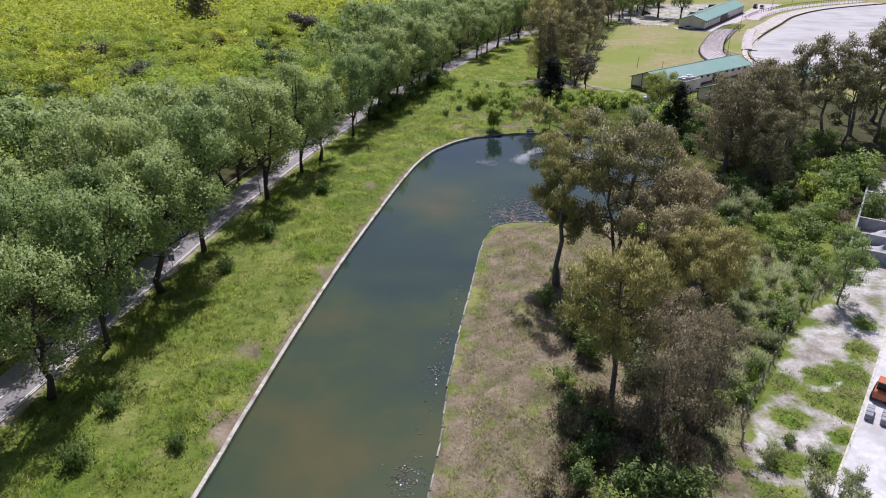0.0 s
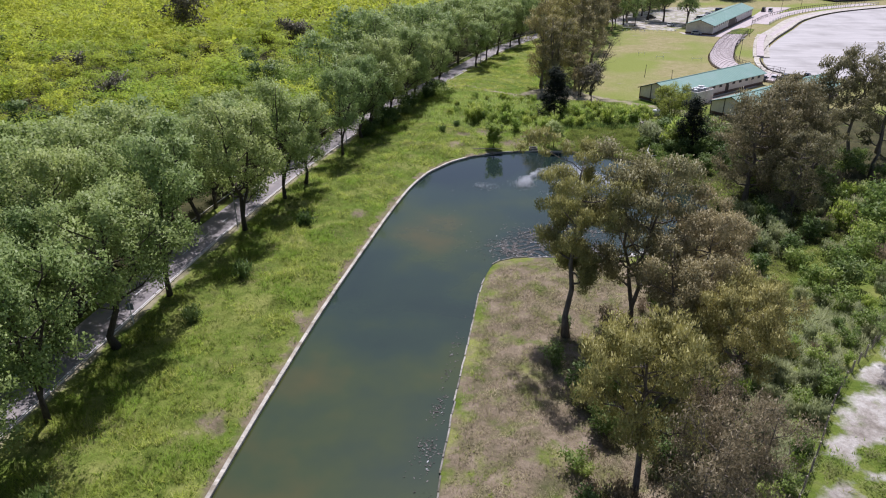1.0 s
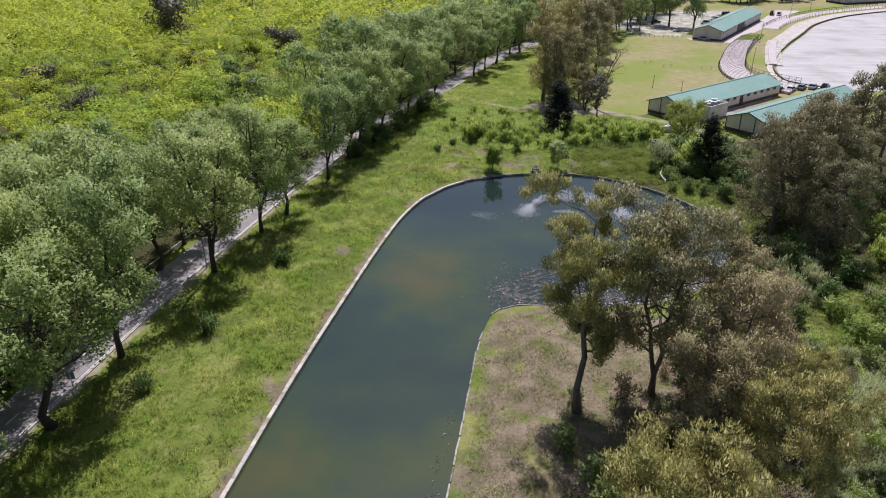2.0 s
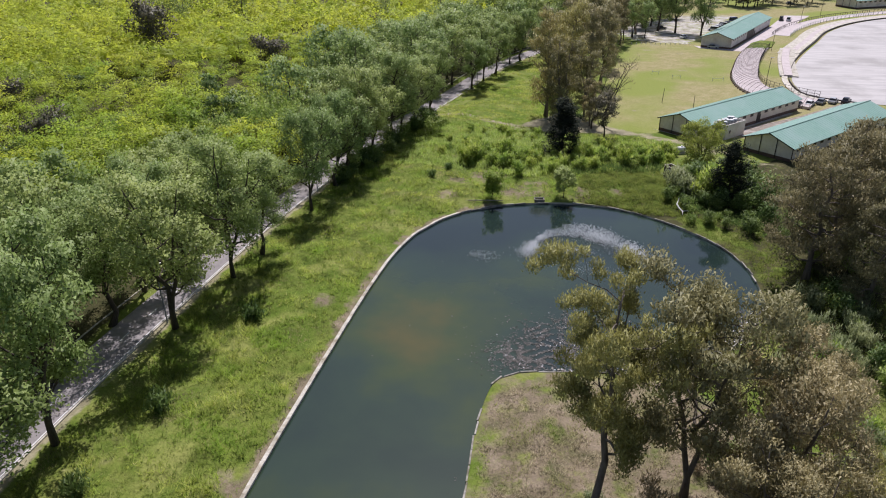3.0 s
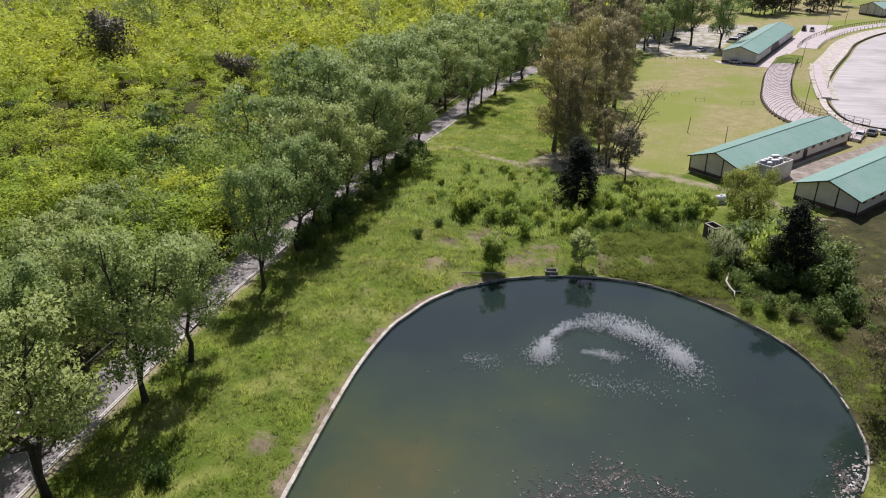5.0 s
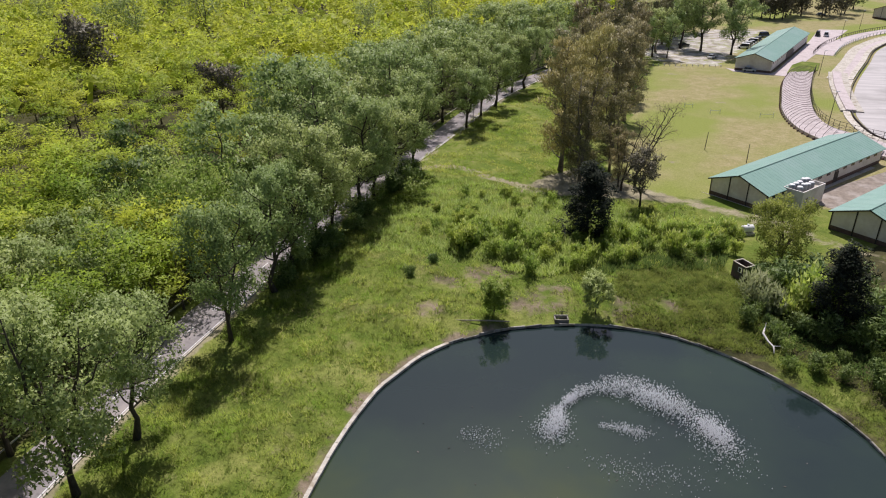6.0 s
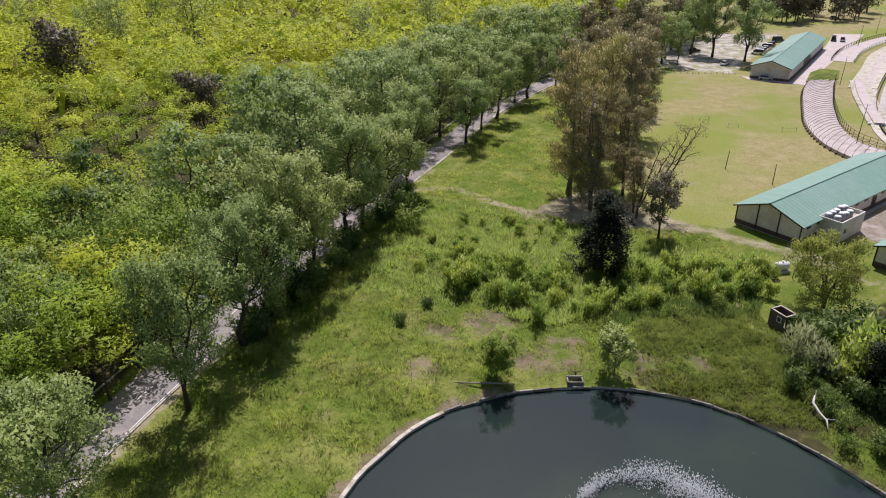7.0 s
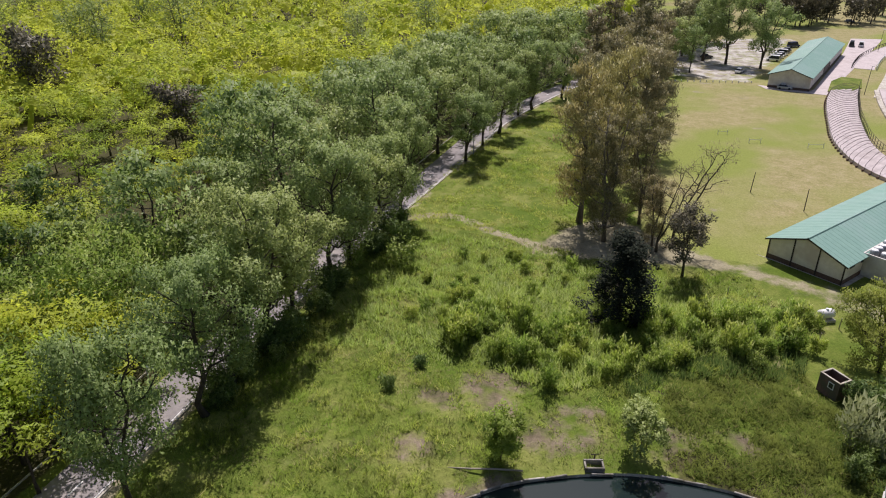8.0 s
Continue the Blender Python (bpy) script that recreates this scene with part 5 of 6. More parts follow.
q = np.concatenate([rng.normal((cx, cy), r * 0.55, (int(60 * r * r), 2)) for cx, cy, r in YARD_GREENS])
q = q[inside([(12, 45), (18.9, 58), (23.9, 70), (27.5, 78), (31.5, 85), (38, 92), (41, 84), (31.8, 65.4), (25.5, 53), (23, 45)], q[:, 0], q[:, 1])]
tagged(part("yard_grass", tufts("yard_grass", q, rng.uniform(0.15, 0.4, len(q)), 0.14, 3, rng, 0.9), GRASS), "patches of rough grass on the sandy yard edge", "grass", kind="stuff")

# ---- rim of the pond ----
STEEL = surface("dark_steel", (0.03, 0.025, 0.022), (0.07, 0.055, 0.05), 8.0, 0.6, 0.3, 0.1)
RIM_OLD = surface("broken_rim", (0.17, 0.155, 0.13), (0.46, 0.43, 0.38), 1.6, vary=0.7, stain=(0.12, 0.11, 0.07), stain_scale=0.5)
TIMBER = surface("grey_timber", (0.24, 0.20, 0.15), (0.46, 0.41, 0.34), 4.0, stretch=(1, 6, 1))
WHITE_PAINT = surface("white_paint", (0.70, 0.70, 0.68), (0.82, 0.82, 0.80), 3.0, 0.5)
pond_rim = thing("pond_rim", Matrix.Identity(4), "pale concrete rim slabs edging the pond, broken on the far side", "pond rim", kind="structure")
rr = random.Random(8)
slab_new = Geo().box(-1.12, -0.24, -0.35, 1.12, 0.24, 0.0, c=0.04).mesh("slab")
slab_old = Geo().box(-1.05, -0.10, -0.3, 1.05, 0.10, 0.0, c=0.04).mesh("slab")
rim_line = curve_points(POND, 0.25, True)
walked = np.concatenate([[0], np.cumsum(np.linalg.norm(np.diff(rim_line, axis=0), axis=1))])
for s in np.arange(0, walked[-1], 2.22):
    x, y = np.interp(s, walked, rim_line[:, 0]), np.interp(s, walked, rim_line[:, 1])
    x2, y2 = np.interp(s + 0.3, walked, rim_line[:, 0]), np.interp(s + 0.3, walked, rim_line[:, 1])
    if y < 32:
        continue
    a = math.degrees(math.atan2(y2 - y, x2 - x))
    old = (y > 140 and x > -26) or (x > 10 and y > 110)
    spit = x > -15 and y < 112
    j = 1.0 if old else (0.7 if spit else 0.15)
    if (old and rr.random() < 0.16) or (spit and rr.random() < 0.15):
        continue
    p = part("slab", slab_old if (old or spit) else slab_new, RIM_OLD if (old or spit) else CONCRETE, pond_rim)
    p.matrix_basis = pose(x + rr.uniform(-0.1, 0.1) * j, y + rr.uniform(-0.1, 0.1) * j, -0.84 + rr.uniform(-0.10, 0.05) * j, rr.uniform(-4, 4) * j, rr.uniform(-3, 3) * j, a + rr.uniform(-4, 4) * j)

# concrete outlet box, log, bare branch
box = thing("outlet_box", pose(-12.0, 163.6, -1.15, 0, 0, 10), "open concrete outlet box beside the pond rim", "outlet box")
for a in ((-0.95, -0.6, 0, 0.95, -0.42, 0.75), (-0.95, 0.42, 0, 0.95, 0.6, 0.85), (-0.95, -0.42, 0, -0.77, 0.42, 0.75), (0.77, -0.42, 0, 0.95, 0.42, 0.75)):
    part("side", Geo().box(*a, c=0.03), RIM_OLD, box)
part("floor_plate", Geo().box(-0.77, -0.42, 0, 0.77, 0.42, 0.08), STEEL, box)
part("valve", Geo().tube([(0.2, 0.9, 0.3), (0.2, 0.9, 1.2)], [0.12, 0.05], 6).tube([(-0.2, 0.9, 1.1), (0.6, 0.9, 1.15)], [0.04, 0.04], 5), STEEL, box, "rusty valve stem")
log = thing("log", pose(-22.3, 160.9, -0.45, 0, 0, 8), "long bare grey log lying by the rim", "log")
part("trunk", Geo().tube([(-3.8, 0.2, 0), (-1.5, 0.0, 0.1), (1, 0.12, 0.05), (3.6, 0, 0.05)], [0.05, 0.09, 0.10, 0.08], 7), TIMBER, log, smooth=True)
BLEACHED = surface("bleached_wood", (0.55, 0.52, 0.47), (0.78, 0.76, 0.72), 5.0)
branch = thing("dead_branch", pose(13.4, 161.8, -0.3), "bleached white forked dead branch at the bank", "dead branch")
part("limb", Geo().tube([(0, 1.6, 1.3), (-0.3, 0.9, 0.9), (0.1, -0.2, 0.5), (0.6, -1.2, 0.35), (0.4, -2.4, 0.2)], [0.09, 0.14, 0.13, 0.10, 0.05], 7), BLEACHED, branch, smooth=True)
part("twig", Geo().tube([(0.5, -1.0, 0.35), (1.4, -1.3, 0.6), (2.1, -2.0, 0.5)], [0.07, 0.05, 0.02], 5), BLEACHED, branch)
part("twig", Geo().tube([(-0.1, 1.2, 1.1), (0.1, 1.9, 1.9)], [0.07, 0.03], 5), BLEACHED, branch)

# floating litter and weed
DEBRIS = leafy("floating_debris", [(0.0, (0.03, 0.028, 0.022)), (0.7, (0.10, 0.09, 0.075)), (0.972, (0.20, 0.18, 0.17)), (0.992, (0.75, 0.75, 0.76)), (1.0, (0.8, 0.8, 0.8))], 0.0, 0.0, 0.6)
rng = np.random.default_rng(21)
spots = []
for cx, cy, sx, sy, n in ((-10, 112.5, 2.6, 1.6, 1500), (-4.5, 113.5, 3.4, 1.9, 1800), (2, 113.6, 3.0, 1.4, 900), (-8.5, 118.5, 1.6, 1.6, 420), (-3.8, 122.5, 1.3, 1.2, 420), (1.5, 122.0, 1.2, 0.8, 160), (16.5, 120.8, 2.0, 1.2, 700), (19.5, 126, 1.0, 1.5, 700), (-2, 117.5, 5, 2.0, 700), (13, 119, 1.5, 1.0, 220),
                          (-13.6, 47.5, 0.9, 1.2, 150), (-14.4, 64.5, 0.7, 1.6, 80), (-14.8, 71.5, 0.5, 1.5, 60), (-13.5, 57, 0.4, 3.0, 20), (-15, 82, 0.4, 4.0, 60), (-20, 128, 6, 14, 40), (0, 135, 8, 10, 50)):
    n = int(n * 3.2)
    spots.append(np.column_stack([rng.normal(cx, sx, n), rng.normal(cy, sy, n)]))
spots = np.concatenate(spots)
web = np.sin(spots[:, 0] * 1.9 + 2.2 * np.sin(spots[:, 1] * 1.3)) * np.sin(spots[:, 1] * 2.3 + 2.0 * np.sin(spots[:, 0] * 1.1))
spots = spots[web + rng.normal(size=len(spots)) * 0.22 > -0.05]
ok = inside(POND, spots[:, 0], spots[:, 1]) & (line_distance(POND[::2], spots[:, 0], spots[:, 1], True) > 0.25)
spots = spots[ok]
n = len(spots)
a, s = rng.uniform(0, 6.28, n), rng.uniform(0.04, 0.19, n)
ax = np.column_stack([np.cos(a) * s, np.sin(a) * s, rng.uniform(-0.02, 0.05, n)])
sd = np.column_stack([-np.sin(a) * s, np.cos(a) * s, rng.uniform(-0.02, 0.05, n)]) * rng.uniform(0.12, 0.6, (n, 1))
base = np.column_stack([spots, np.full(n, -1.20)])
tagged(part("floating_debris", quads_mesh("floating_debris", np.stack([base - ax, base + sd, base + ax, base - sd], 1)), DEBRIS), "dark floating weed and pale litter on the water", "floating debris", kind="stuff")

LITTER = leafy("pale_litter", [(0.0, (0.13, 0.11, 0.09)), (0.6, (0.30, 0.27, 0.24)), (0.85, (0.5, 0.47, 0.45)), (1.0, (0.8, 0.8, 0.8))], 0.0, 0.0, 0.6)
n = 620
k = rng.uniform(0, 1, n)
spots = np.column_stack([np.interp(k, [0, 0.35, 0.6, 1], [-6, 7, 15, 21.3]), np.interp(k, [0, 0.35, 0.6, 1], [110.2, 112.8, 118.8, 130])]) + rng.normal(size=(n, 2)) * np.array([0.5, 0.4])
a, s = rng.uniform(0, 6.28, n), rng.uniform(0.05, 0.24, n)
zz = np.where(inside(POND, spots[:, 0], spots[:, 1]), -1.18, gz(spots[:, 0], spots[:, 1]) + 0.05)
ax = np.column_stack([np.cos(a) * s, np.sin(a) * s, rng.uniform(-0.05, 0.08, n)])
sd = np.column_stack([-np.sin(a) * s, np.cos(a) * s, rng.uniform(-0.05, 0.08, n)]) * rng.uniform(0.3, 0.9, (n, 1))
base = np.column_stack([spots, zz])
tagged(part("shore_litter", quads_mesh("shore_litter", np.stack([base - ax, base + sd, base + ax, base - sd], 1)), LITTER), "pale litter washed up along the broken rim", "litter", kind="stuff")

# fountain spray
SPRAY = leafy("spray", [(0.0, (0.90, 0.91, 0.92)), (1.0, (0.97, 0.97, 0.97))], 0.55, 0.0, 0.3, swing=0.0)
fountain = thing("fountain", pose(-3, 145, -1.25), "white fountain spray arching over the pond", "fountain")


def drops(line, n, wide, tall, size, seed, lump=0):
    """Flying drops along a line, gathered into lumps and streaks."""
    r = np.random.default_rng(seed)
    p = curve_points(line, 0.3)
    k = r.beta(1.5, 1.2, n) * (len(p) - 1)
    if lump:
        homes = r.beta(1.5, 1.2, lump) * (len(p) - 1)
        k = homes[r.integers(0, lump, n)] + r.normal(size=n) * r.uniform(0.8, 3.2, n)
        k = np.clip(k, 0, len(p) - 1)
    at = np.column_stack([np.interp(k, np.arange(len(p)), p[:, 0]), np.interp(k, np.arange(len(p)), p[:, 1])])
    t = k / len(p)
    at += r.normal(size=(n, 2)) * wide * (0.5 + 0.9 * t)[:, None]
    z = r.uniform(0, 1, n) ** 1.4 * tall * (0.35 + np.sin(np.pi * t)) - 1.22
    c = np.column_stack([at, z]) - np.array([-3, 145, -1.25])
    d = np.array([(1, 0, -0.6), (-0.5, 0.87, -0.6), (-0.5, -0.87, -0.6), (0, 0, 1.6)])
    s = size * r.uniform(0.35, 1.4, (n, 1, 1))
    v = c[:, None] + d[None] * s
    f = np.array([(0, 1, 3), (1, 2, 3), (2, 0, 3), (1, 0, 2)])
    return mesh_of("spray", v.reshape(-1, 3), (f[None] + 4 * np.arange(n)[:, None, None]).reshape(-1, 3))


ARC = [(-11.4, 145.6), (-9.5, 148.2), (-6.8, 149.8), (-3.3, 150.2), (0, 148.8), (3, 146.6), (4.8, 144.6), (6, 142.6)]
INNER = [(-5.5, 149.2), (-2.5, 148.8), (0.5, 147.2), (3.4, 144.8), (5.6, 142.2), (6.6, 140.6)]
tagged(part("spray", drops(ARC, 3800, 0.5, 1.5, 0.058, 1, 17), SPRAY, fountain), kind="stuff")
tagged(part("spray", drops(INNER, 3000, 1.0, 1.3, 0.053, 11, 22), SPRAY, fountain), kind="stuff")
tagged(part("spray", drops(ARC, 700, 0.6, 1.5, 0.065, 21), SPRAY, fountain), kind="stuff")
tagged(part("spray", drops([(-11.6, 145.6), (-11.6, 144.0), (-12.0, 142.4), (-12.2, 141)], 1900, 0.75, 0.7, 0.058, 2), SPRAY, fountain), kind="stuff")
tagged(part("spray", drops([(-21.5, 139.4), (-19.5, 139.6), (-18, 139)], 260, 0.8, 0.4, 0.05, 3), SPRAY, fountain), kind="stuff")
tagged(part("spray", drops([(-7, 143.6), (-4.5, 143.4), (-2.5, 143)], 600, 0.5, 0.3, 0.05, 4, 6), SPRAY, fountain), kind="stuff")
tagged(part("spray", drops([(-8, 138), (-3, 137), (2, 137.5)], 330, 1.1, 0.3, 0.05, 5), SPRAY, fountain), kind="stuff")

# ---- long sheds ----
ROOF = surface("green_roof_sheet", (0.19, 0.33, 0.27), (0.23, 0.38, 0.31), 0.8, 0.55, 0.0, 0.05, stain=(0.25, 0.38, 0.33), stain_scale=0.12)
CREAM = surface("cream_wall", (0.68, 0.62, 0.54), (0.80, 0.74, 0.66), 1.5, stain=(0.62, 0.54, 0.46), stain_scale=0.3)
GREY_WALL = surface("grey_render", (0.58, 0.55, 0.51), (0.70, 0.67, 0.62), 1.5, stain=(0.52, 0.47, 0.43), stain_scale=0.4)
PLINTH = surface("dark_plinth", (0.10, 0.06, 0.045), (0.17, 0.11, 0.085), 2.0)
GLASS = surface("dark_glass", (0.02, 0.025, 0.03), (0.04, 0.045, 0.05), 1.0, 0.08, bump=0.0)


def shed(label, foot, way, width, length, eave, ridge, wall, gaps=3.2, porch=False, posts=True):
    fy = Vector((way[0], way[1], 0)).normalized()
    fx = Vector((fy.y, -fy.x, 0))
    m = Matrix(((fx.x, fy.x, 0, foot[0]), (fx.y, fy.y, 0, foot[1]), (0, 0, 1, 0), (0, 0, 0, 1)))
    h = thing("shed", m, label, "shed", "green-roofed sheds")
    w2 = width / 2
    for y0 in (0.0, length - 0.2):
        g = Geo()
        sec = [(0, -0.2), (width, -0.2), (width, eave), (w2, ridge), (0, eave)]
        a, b = [(x, y0, z) for x, z in sec], [(x, y0 + 0.2, z) for x, z in sec]
        g.poly(a)
        g.poly(b[::-1])
        for i in range(5):
            j = (i + 1) % 5
            g.poly([a[i], b[i], b[j], a[j]])
        part("gable_wall", g, wall, h)
    part("side_wall", Geo().box(0, 0.2, -0.2, 0.2, length - 0.2, eave), wall, h)
    part("side_wall", Geo().box(width - 0.2, 0.2, -0.2, width, length - 0.2, eave), wall, h)
    part("plinth", Geo().box(-0.04, -0.04, -0.2, width + 0.04, -0.003, 0.75), PLINTH, h, "dark brown painted plinth")
    part("plinth", Geo().box(width + 0.003, 0.0, -0.2, width + 0.04, length, 0.75), PLINTH, h)
    for x in (0.0, width / 3, 2 * width / 3, width) if posts else ():
        top = eave + (ridge - eave) * (1 - abs(x - w2) / w2) - 0.08
        part("post", Geo().box(x - 0.1, -0.10, 0.0, x + 0.1, -0.045, top), STEEL, h, "dark steel post")
    # roof: two ribbed sheets, ridge cap, dark verge
    over, th = 0.55, 0.10
    slope = (ridge - eave) / w2
    for sgn in (-1, 1):
        g = Geo()
        xe = w2 + sgn * (w2 + over)
        ze = eave - over * slope + 0.1
        q = [(w2, -over, ridge + 0.1), (xe, -over, ze), (xe, length + over, ze), (w2, length + over, ridge + 0.1)]
        lo = [(x, y, z - th) for x, y, z in q]
        if sgn > 0:
            q, lo = q, lo
        ys = [-over]
        while ys[-1] + 1.0 < length + over:
            ys += [ys[-1] + 0.88, ys[-1] + 0.94, ys[-1] + 1.0]
        ys.append(length + over)
        prof = [(y, 0.035 if k % 3 == 2 else 0.0) for k, y in enumerate(ys)]
        n0 = len(g.v)
        for y, up in prof:
            g.v += [(w2, y, ridge + 0.1 + up), (xe, y, ze + up)]
        for k in range(len(prof) - 1):
            f = (n0 + 2 * k, n0 + 2 * k + 1, n0 + 2 * k + 3, n0 + 2 * k + 2)
            g.f.append(f if sgn > 0 else f[::-1])
        g.poly(lo[::-1] if sgn > 0 else lo)
        part("roof_sheet", g, ROOF, h, "ribbed green metal roof sheet")
        v = Geo()
        v.poly([(w2, -over - 0.03, ridge + 0.12), (xe, -over - 0.03, ze + 0.02), (xe, -over - 0.03, ze - 0.22), (w2, -over - 0.03, ridge - 0.12)])
        v.poly([(w2, -over, ridge - 0.12), (xe, -over, ze - 0.22), (xe, -over, ze + 0.02), (w2, -over, ridge + 0.12)])
        part("verge_board", v, STEEL, h, "dark verge board")
    part("ridge_cap", Geo().tube([(w2, -over, ridge + 0.1), (w2, length + over, ridge + 0.1)], [0.16, 0.16], 6), ROOF, h)
    y = 1.6
    while y < length - 2:
        for x, d in ((width, 1), (0, -1)):
            if porch and d > 0 and length * 0.35 < y < length * 0.8:
                continue
            win = part("window", Geo().box(min(x, x + d * 0.06), y, eave - 1.15, max(x, x + d * 0.06), y + 1.3, eave - 0.45), STEEL, h)
            part("pane", Geo().box(min(x + d * 0.061, x + d * 0.07), y + 0.08, eave - 1.08, max(x + d * 0.061, x + d * 0.07), y + 1.22, eave - 0.52), GLASS, win)
        y += gaps
    door = part("door", Geo().box(width + 0.002, length * 0.55, 0, width + 0.08, length * 0.55 + 1.6, 2.2), STEEL, h, "dark doorway")
    if porch:
        # no opening is cut: a dark panel paints the shaded inside of the bay
        part("doorway", Geo().box(width + 0.002, length * 0.36, 0, width + 0.06, length * 0.54, eave - 0.5), STEEL, h, "dark panel painting the shade inside a wide open bay")
    return h


shed("long cream shed with dark posts and green roof", (14.0, 212.6), (0.68, 0.735), 11.2, 43.5, 3.3, 5.3, CREAM)
shed("long cream shed with green metal roof near the pond", (31.3, 199.4), (0.68, 0.735), 11.2, 44, 3.3, 5.3, CREAM)
shed("long grey-walled hall with green roof by the car park", (39.3, 332), (0.40, 0.917), 11.4, 68, 4.0, 5.9, GREY_WALL, porch=True, posts=False)
shed("distant pale shed with green roof behind the lawn", (128, 470), (0.9, 0.44), 14, 60, 4.2, 6.5, GREY_WALL)
tagged(slab("apron", [(12.6, 213.4), (14, 212.2), (22.6, 204.4), (50, 233.5), (48.5, 235), (22, 206.8)], -0.1, 0.02, CONCRETE), "narrow concrete apron round the shed", "pavement", kind="structure")
# shed foot paths between the two sheds
tagged(slab("shed_path", [(30, 213), (38, 205), (40, 206.5), (60, 227), (74, 246), (68, 249), (52, 232)], -0.1, 0.015, surface("packed_earth", (0.17, 0.14, 0.11), (0.30, 0.25, 0.20), 1.0, stain=(0.36, 0.32, 0.28), stain_scale=0.25)), "trodden earth strip between the sheds", "pavement", kind="structure")

# tank house with its water tanks
fy, fx = Vector((0.68, 0.735, 0)), Vector((0.735, -0.68, 0))
tm = Matrix(((fx.x, fy.x, 0, 25.7), (fx.y, fy.y, 0, 209.2), (0, 0, 1, 0), (0, 0, 0, 1)))
house = thing("tank_house", tm, "flat grey block building carrying water tanks", "tank house")
part("wall", Geo().box(0, 0, -0.2, 3.8, 0.2, 3.5), GREY_WALL, house)
part("wall", Geo().box(0, 7.4, -0.2, 3.8, 7.6, 3.5), GREY_WALL, house)
part("wall", Geo().box(0, 0.2, -0.2, 0.2, 7.4, 3.5), GREY_WALL, house)
part("wall", Geo().box(3.6, 0.2, -0.2, 3.8, 7.4, 3.5), GREY_WALL, house)
part("roof_slab", Geo().box(0.2, 0.2, 2.7, 3.6, 7.4, 2.9), CONCRETE, house)
w = part("window", Geo().box(3.8, 1.0, 1.2, 3.86, 1.9, 2.2), WHITE_PAINT, house)
part("pane", Geo().box(3.861, 1.08, 1.28, 3.875, 1.82, 2.12), GLASS, w)
TANK_GREY = surface("tank_grey", (0.22, 0.23, 0.25), (0.34, 0.35, 0.37), 2.0, 0.5)
tank = thing("water_tank", tm @ pose(1.0, 1.1, 2.9), "grey round water tank with white lid on the roof", "water tank", "roof water tanks")
part("barrel", Geo().tube([(0, 0, 0), (0, 0, 0.9), (0, 0, 1.0)], [0.58, 0.58, 0.5], 14), TANK_GREY, tank)
part("lid", Geo().tube([(0, 0, 1.0), (0, 0, 1.12), (0, 0, 1.2)], [0.52, 0.45, 0.15], 14), WHITE_PAINT, tank, "white domed lid")
for i in range(1, 9):
    copy_thing(tank, tm @ pose(1.0 + 1.45 * (i % 2), 1.1 + 1.3 * (i // 2), 2.9 + 0.25 * (i % 3 == 0)))

# white plastic tank on a stand, brick hut, rubble
wt = thing("water_tank", pose(17.3, 194.8, 0, 0, 0, 25), "white horizontal tank on a small concrete stand", "water tank")
part("stand", Geo().box(-1.0, -0.8, -0.1, 1.0, 0.8, 0.35, c=0.03), CONCRETE, wt)
part("barrel", Geo().tube([(-1.0, 0, 1.0), (-0.9, 0, 1.0), (0.9, 0, 1.0), (1.0, 0, 1.0)], [0.3, 0.62, 0.62, 0.3], 14), WHITE_PAINT, wt, smooth=True)
part("cap", Geo().tube([(0, 0, 1.6), (0, 0, 1.78)], [0.2, 0.18], 10), WHITE_PAINT, wt)
BRICK = surface("old_brick", (0.10, 0.06, 0.05), (0.20, 0.13, 0.10), 3.0, stain=(0.10, 0.09, 0.06), stain_scale=0.6)
hut = thing("roofless_hut", pose(13.6, 178.9, 0, 0, 0, 34), "small roofless brick hut with pale wall tops", "hut")
for a in ((-0.9, -1.25, -0.1, 0.9, -1.08, 2.3), (-0.9, 1.08, -0.1, 0.9, 1.25, 2.3), (-0.9, -1.08, -0.1, -0.73, 1.08, 2.3), (0.73, -1.08, -0.1, 0.9, 1.08, 2.3)):
    wl = part("wall", Geo().box(*a), BRICK, hut)
    part("coping", Geo().box(a[0] - 0.02, a[1] - 0.02, 2.3, a[3] + 0.02, a[4] + 0.02, 2.36, c=0.03), CONCRETE, wl, "pale coping")
wf = part("window", Geo().box(-0.95, -0.65, 1.1, -0.9, 0.05, 1.9), WHITE_PAINT, hut, "white window frame")
part("pane", Geo().box(-0.965, -0.55, 1.2, -0.951, -0.05, 1.8), GLASS, wf)

# ---- walkway with hoops, terraces and railings ----
OUT = curve_points([(55.5, 327), (51, 315), (47.6, 303), (44.5, 290), (42.2, 280), (41.0, 270), (41.2, 260), (43.5, 251.7), (48, 245), (55, 238)], 2.2)
INN = curve_points([(65.0, 333), (61.5, 323), (58.2, 312), (55, 301), (52.4, 290), (50.2, 279), (49.4, 269), (50.6, 262.5), (54.5, 257.5), (61, 251)], 2.2)
n = 44
OUT = np.column_stack([np.interp(np.linspace(0, 1, n), np.linspace(0, 1, len(OUT)), OUT[:, k]) for k in (0, 1)])
INN = np.column_stack([np.interp(np.linspace(0, 1, n), np.linspace(0, 1, len(INN)), INN[:, k]) for k in (0, 1)])
walkway = thing("hooped_walkway", Matrix.Identity(4), "curved paved stand under rows of dark steel hoops", "walkway")
for k in range(4):
    u0, u1 = k / 4, (k + 1) / 4
    r = ribbon("terrace", OUT + (INN - OUT) * u0, OUT + (INN - OUT) * (u1 - 0.004), -0.2, 0.75 - 0.17 * k, PAVING)
    r.parent = walkway
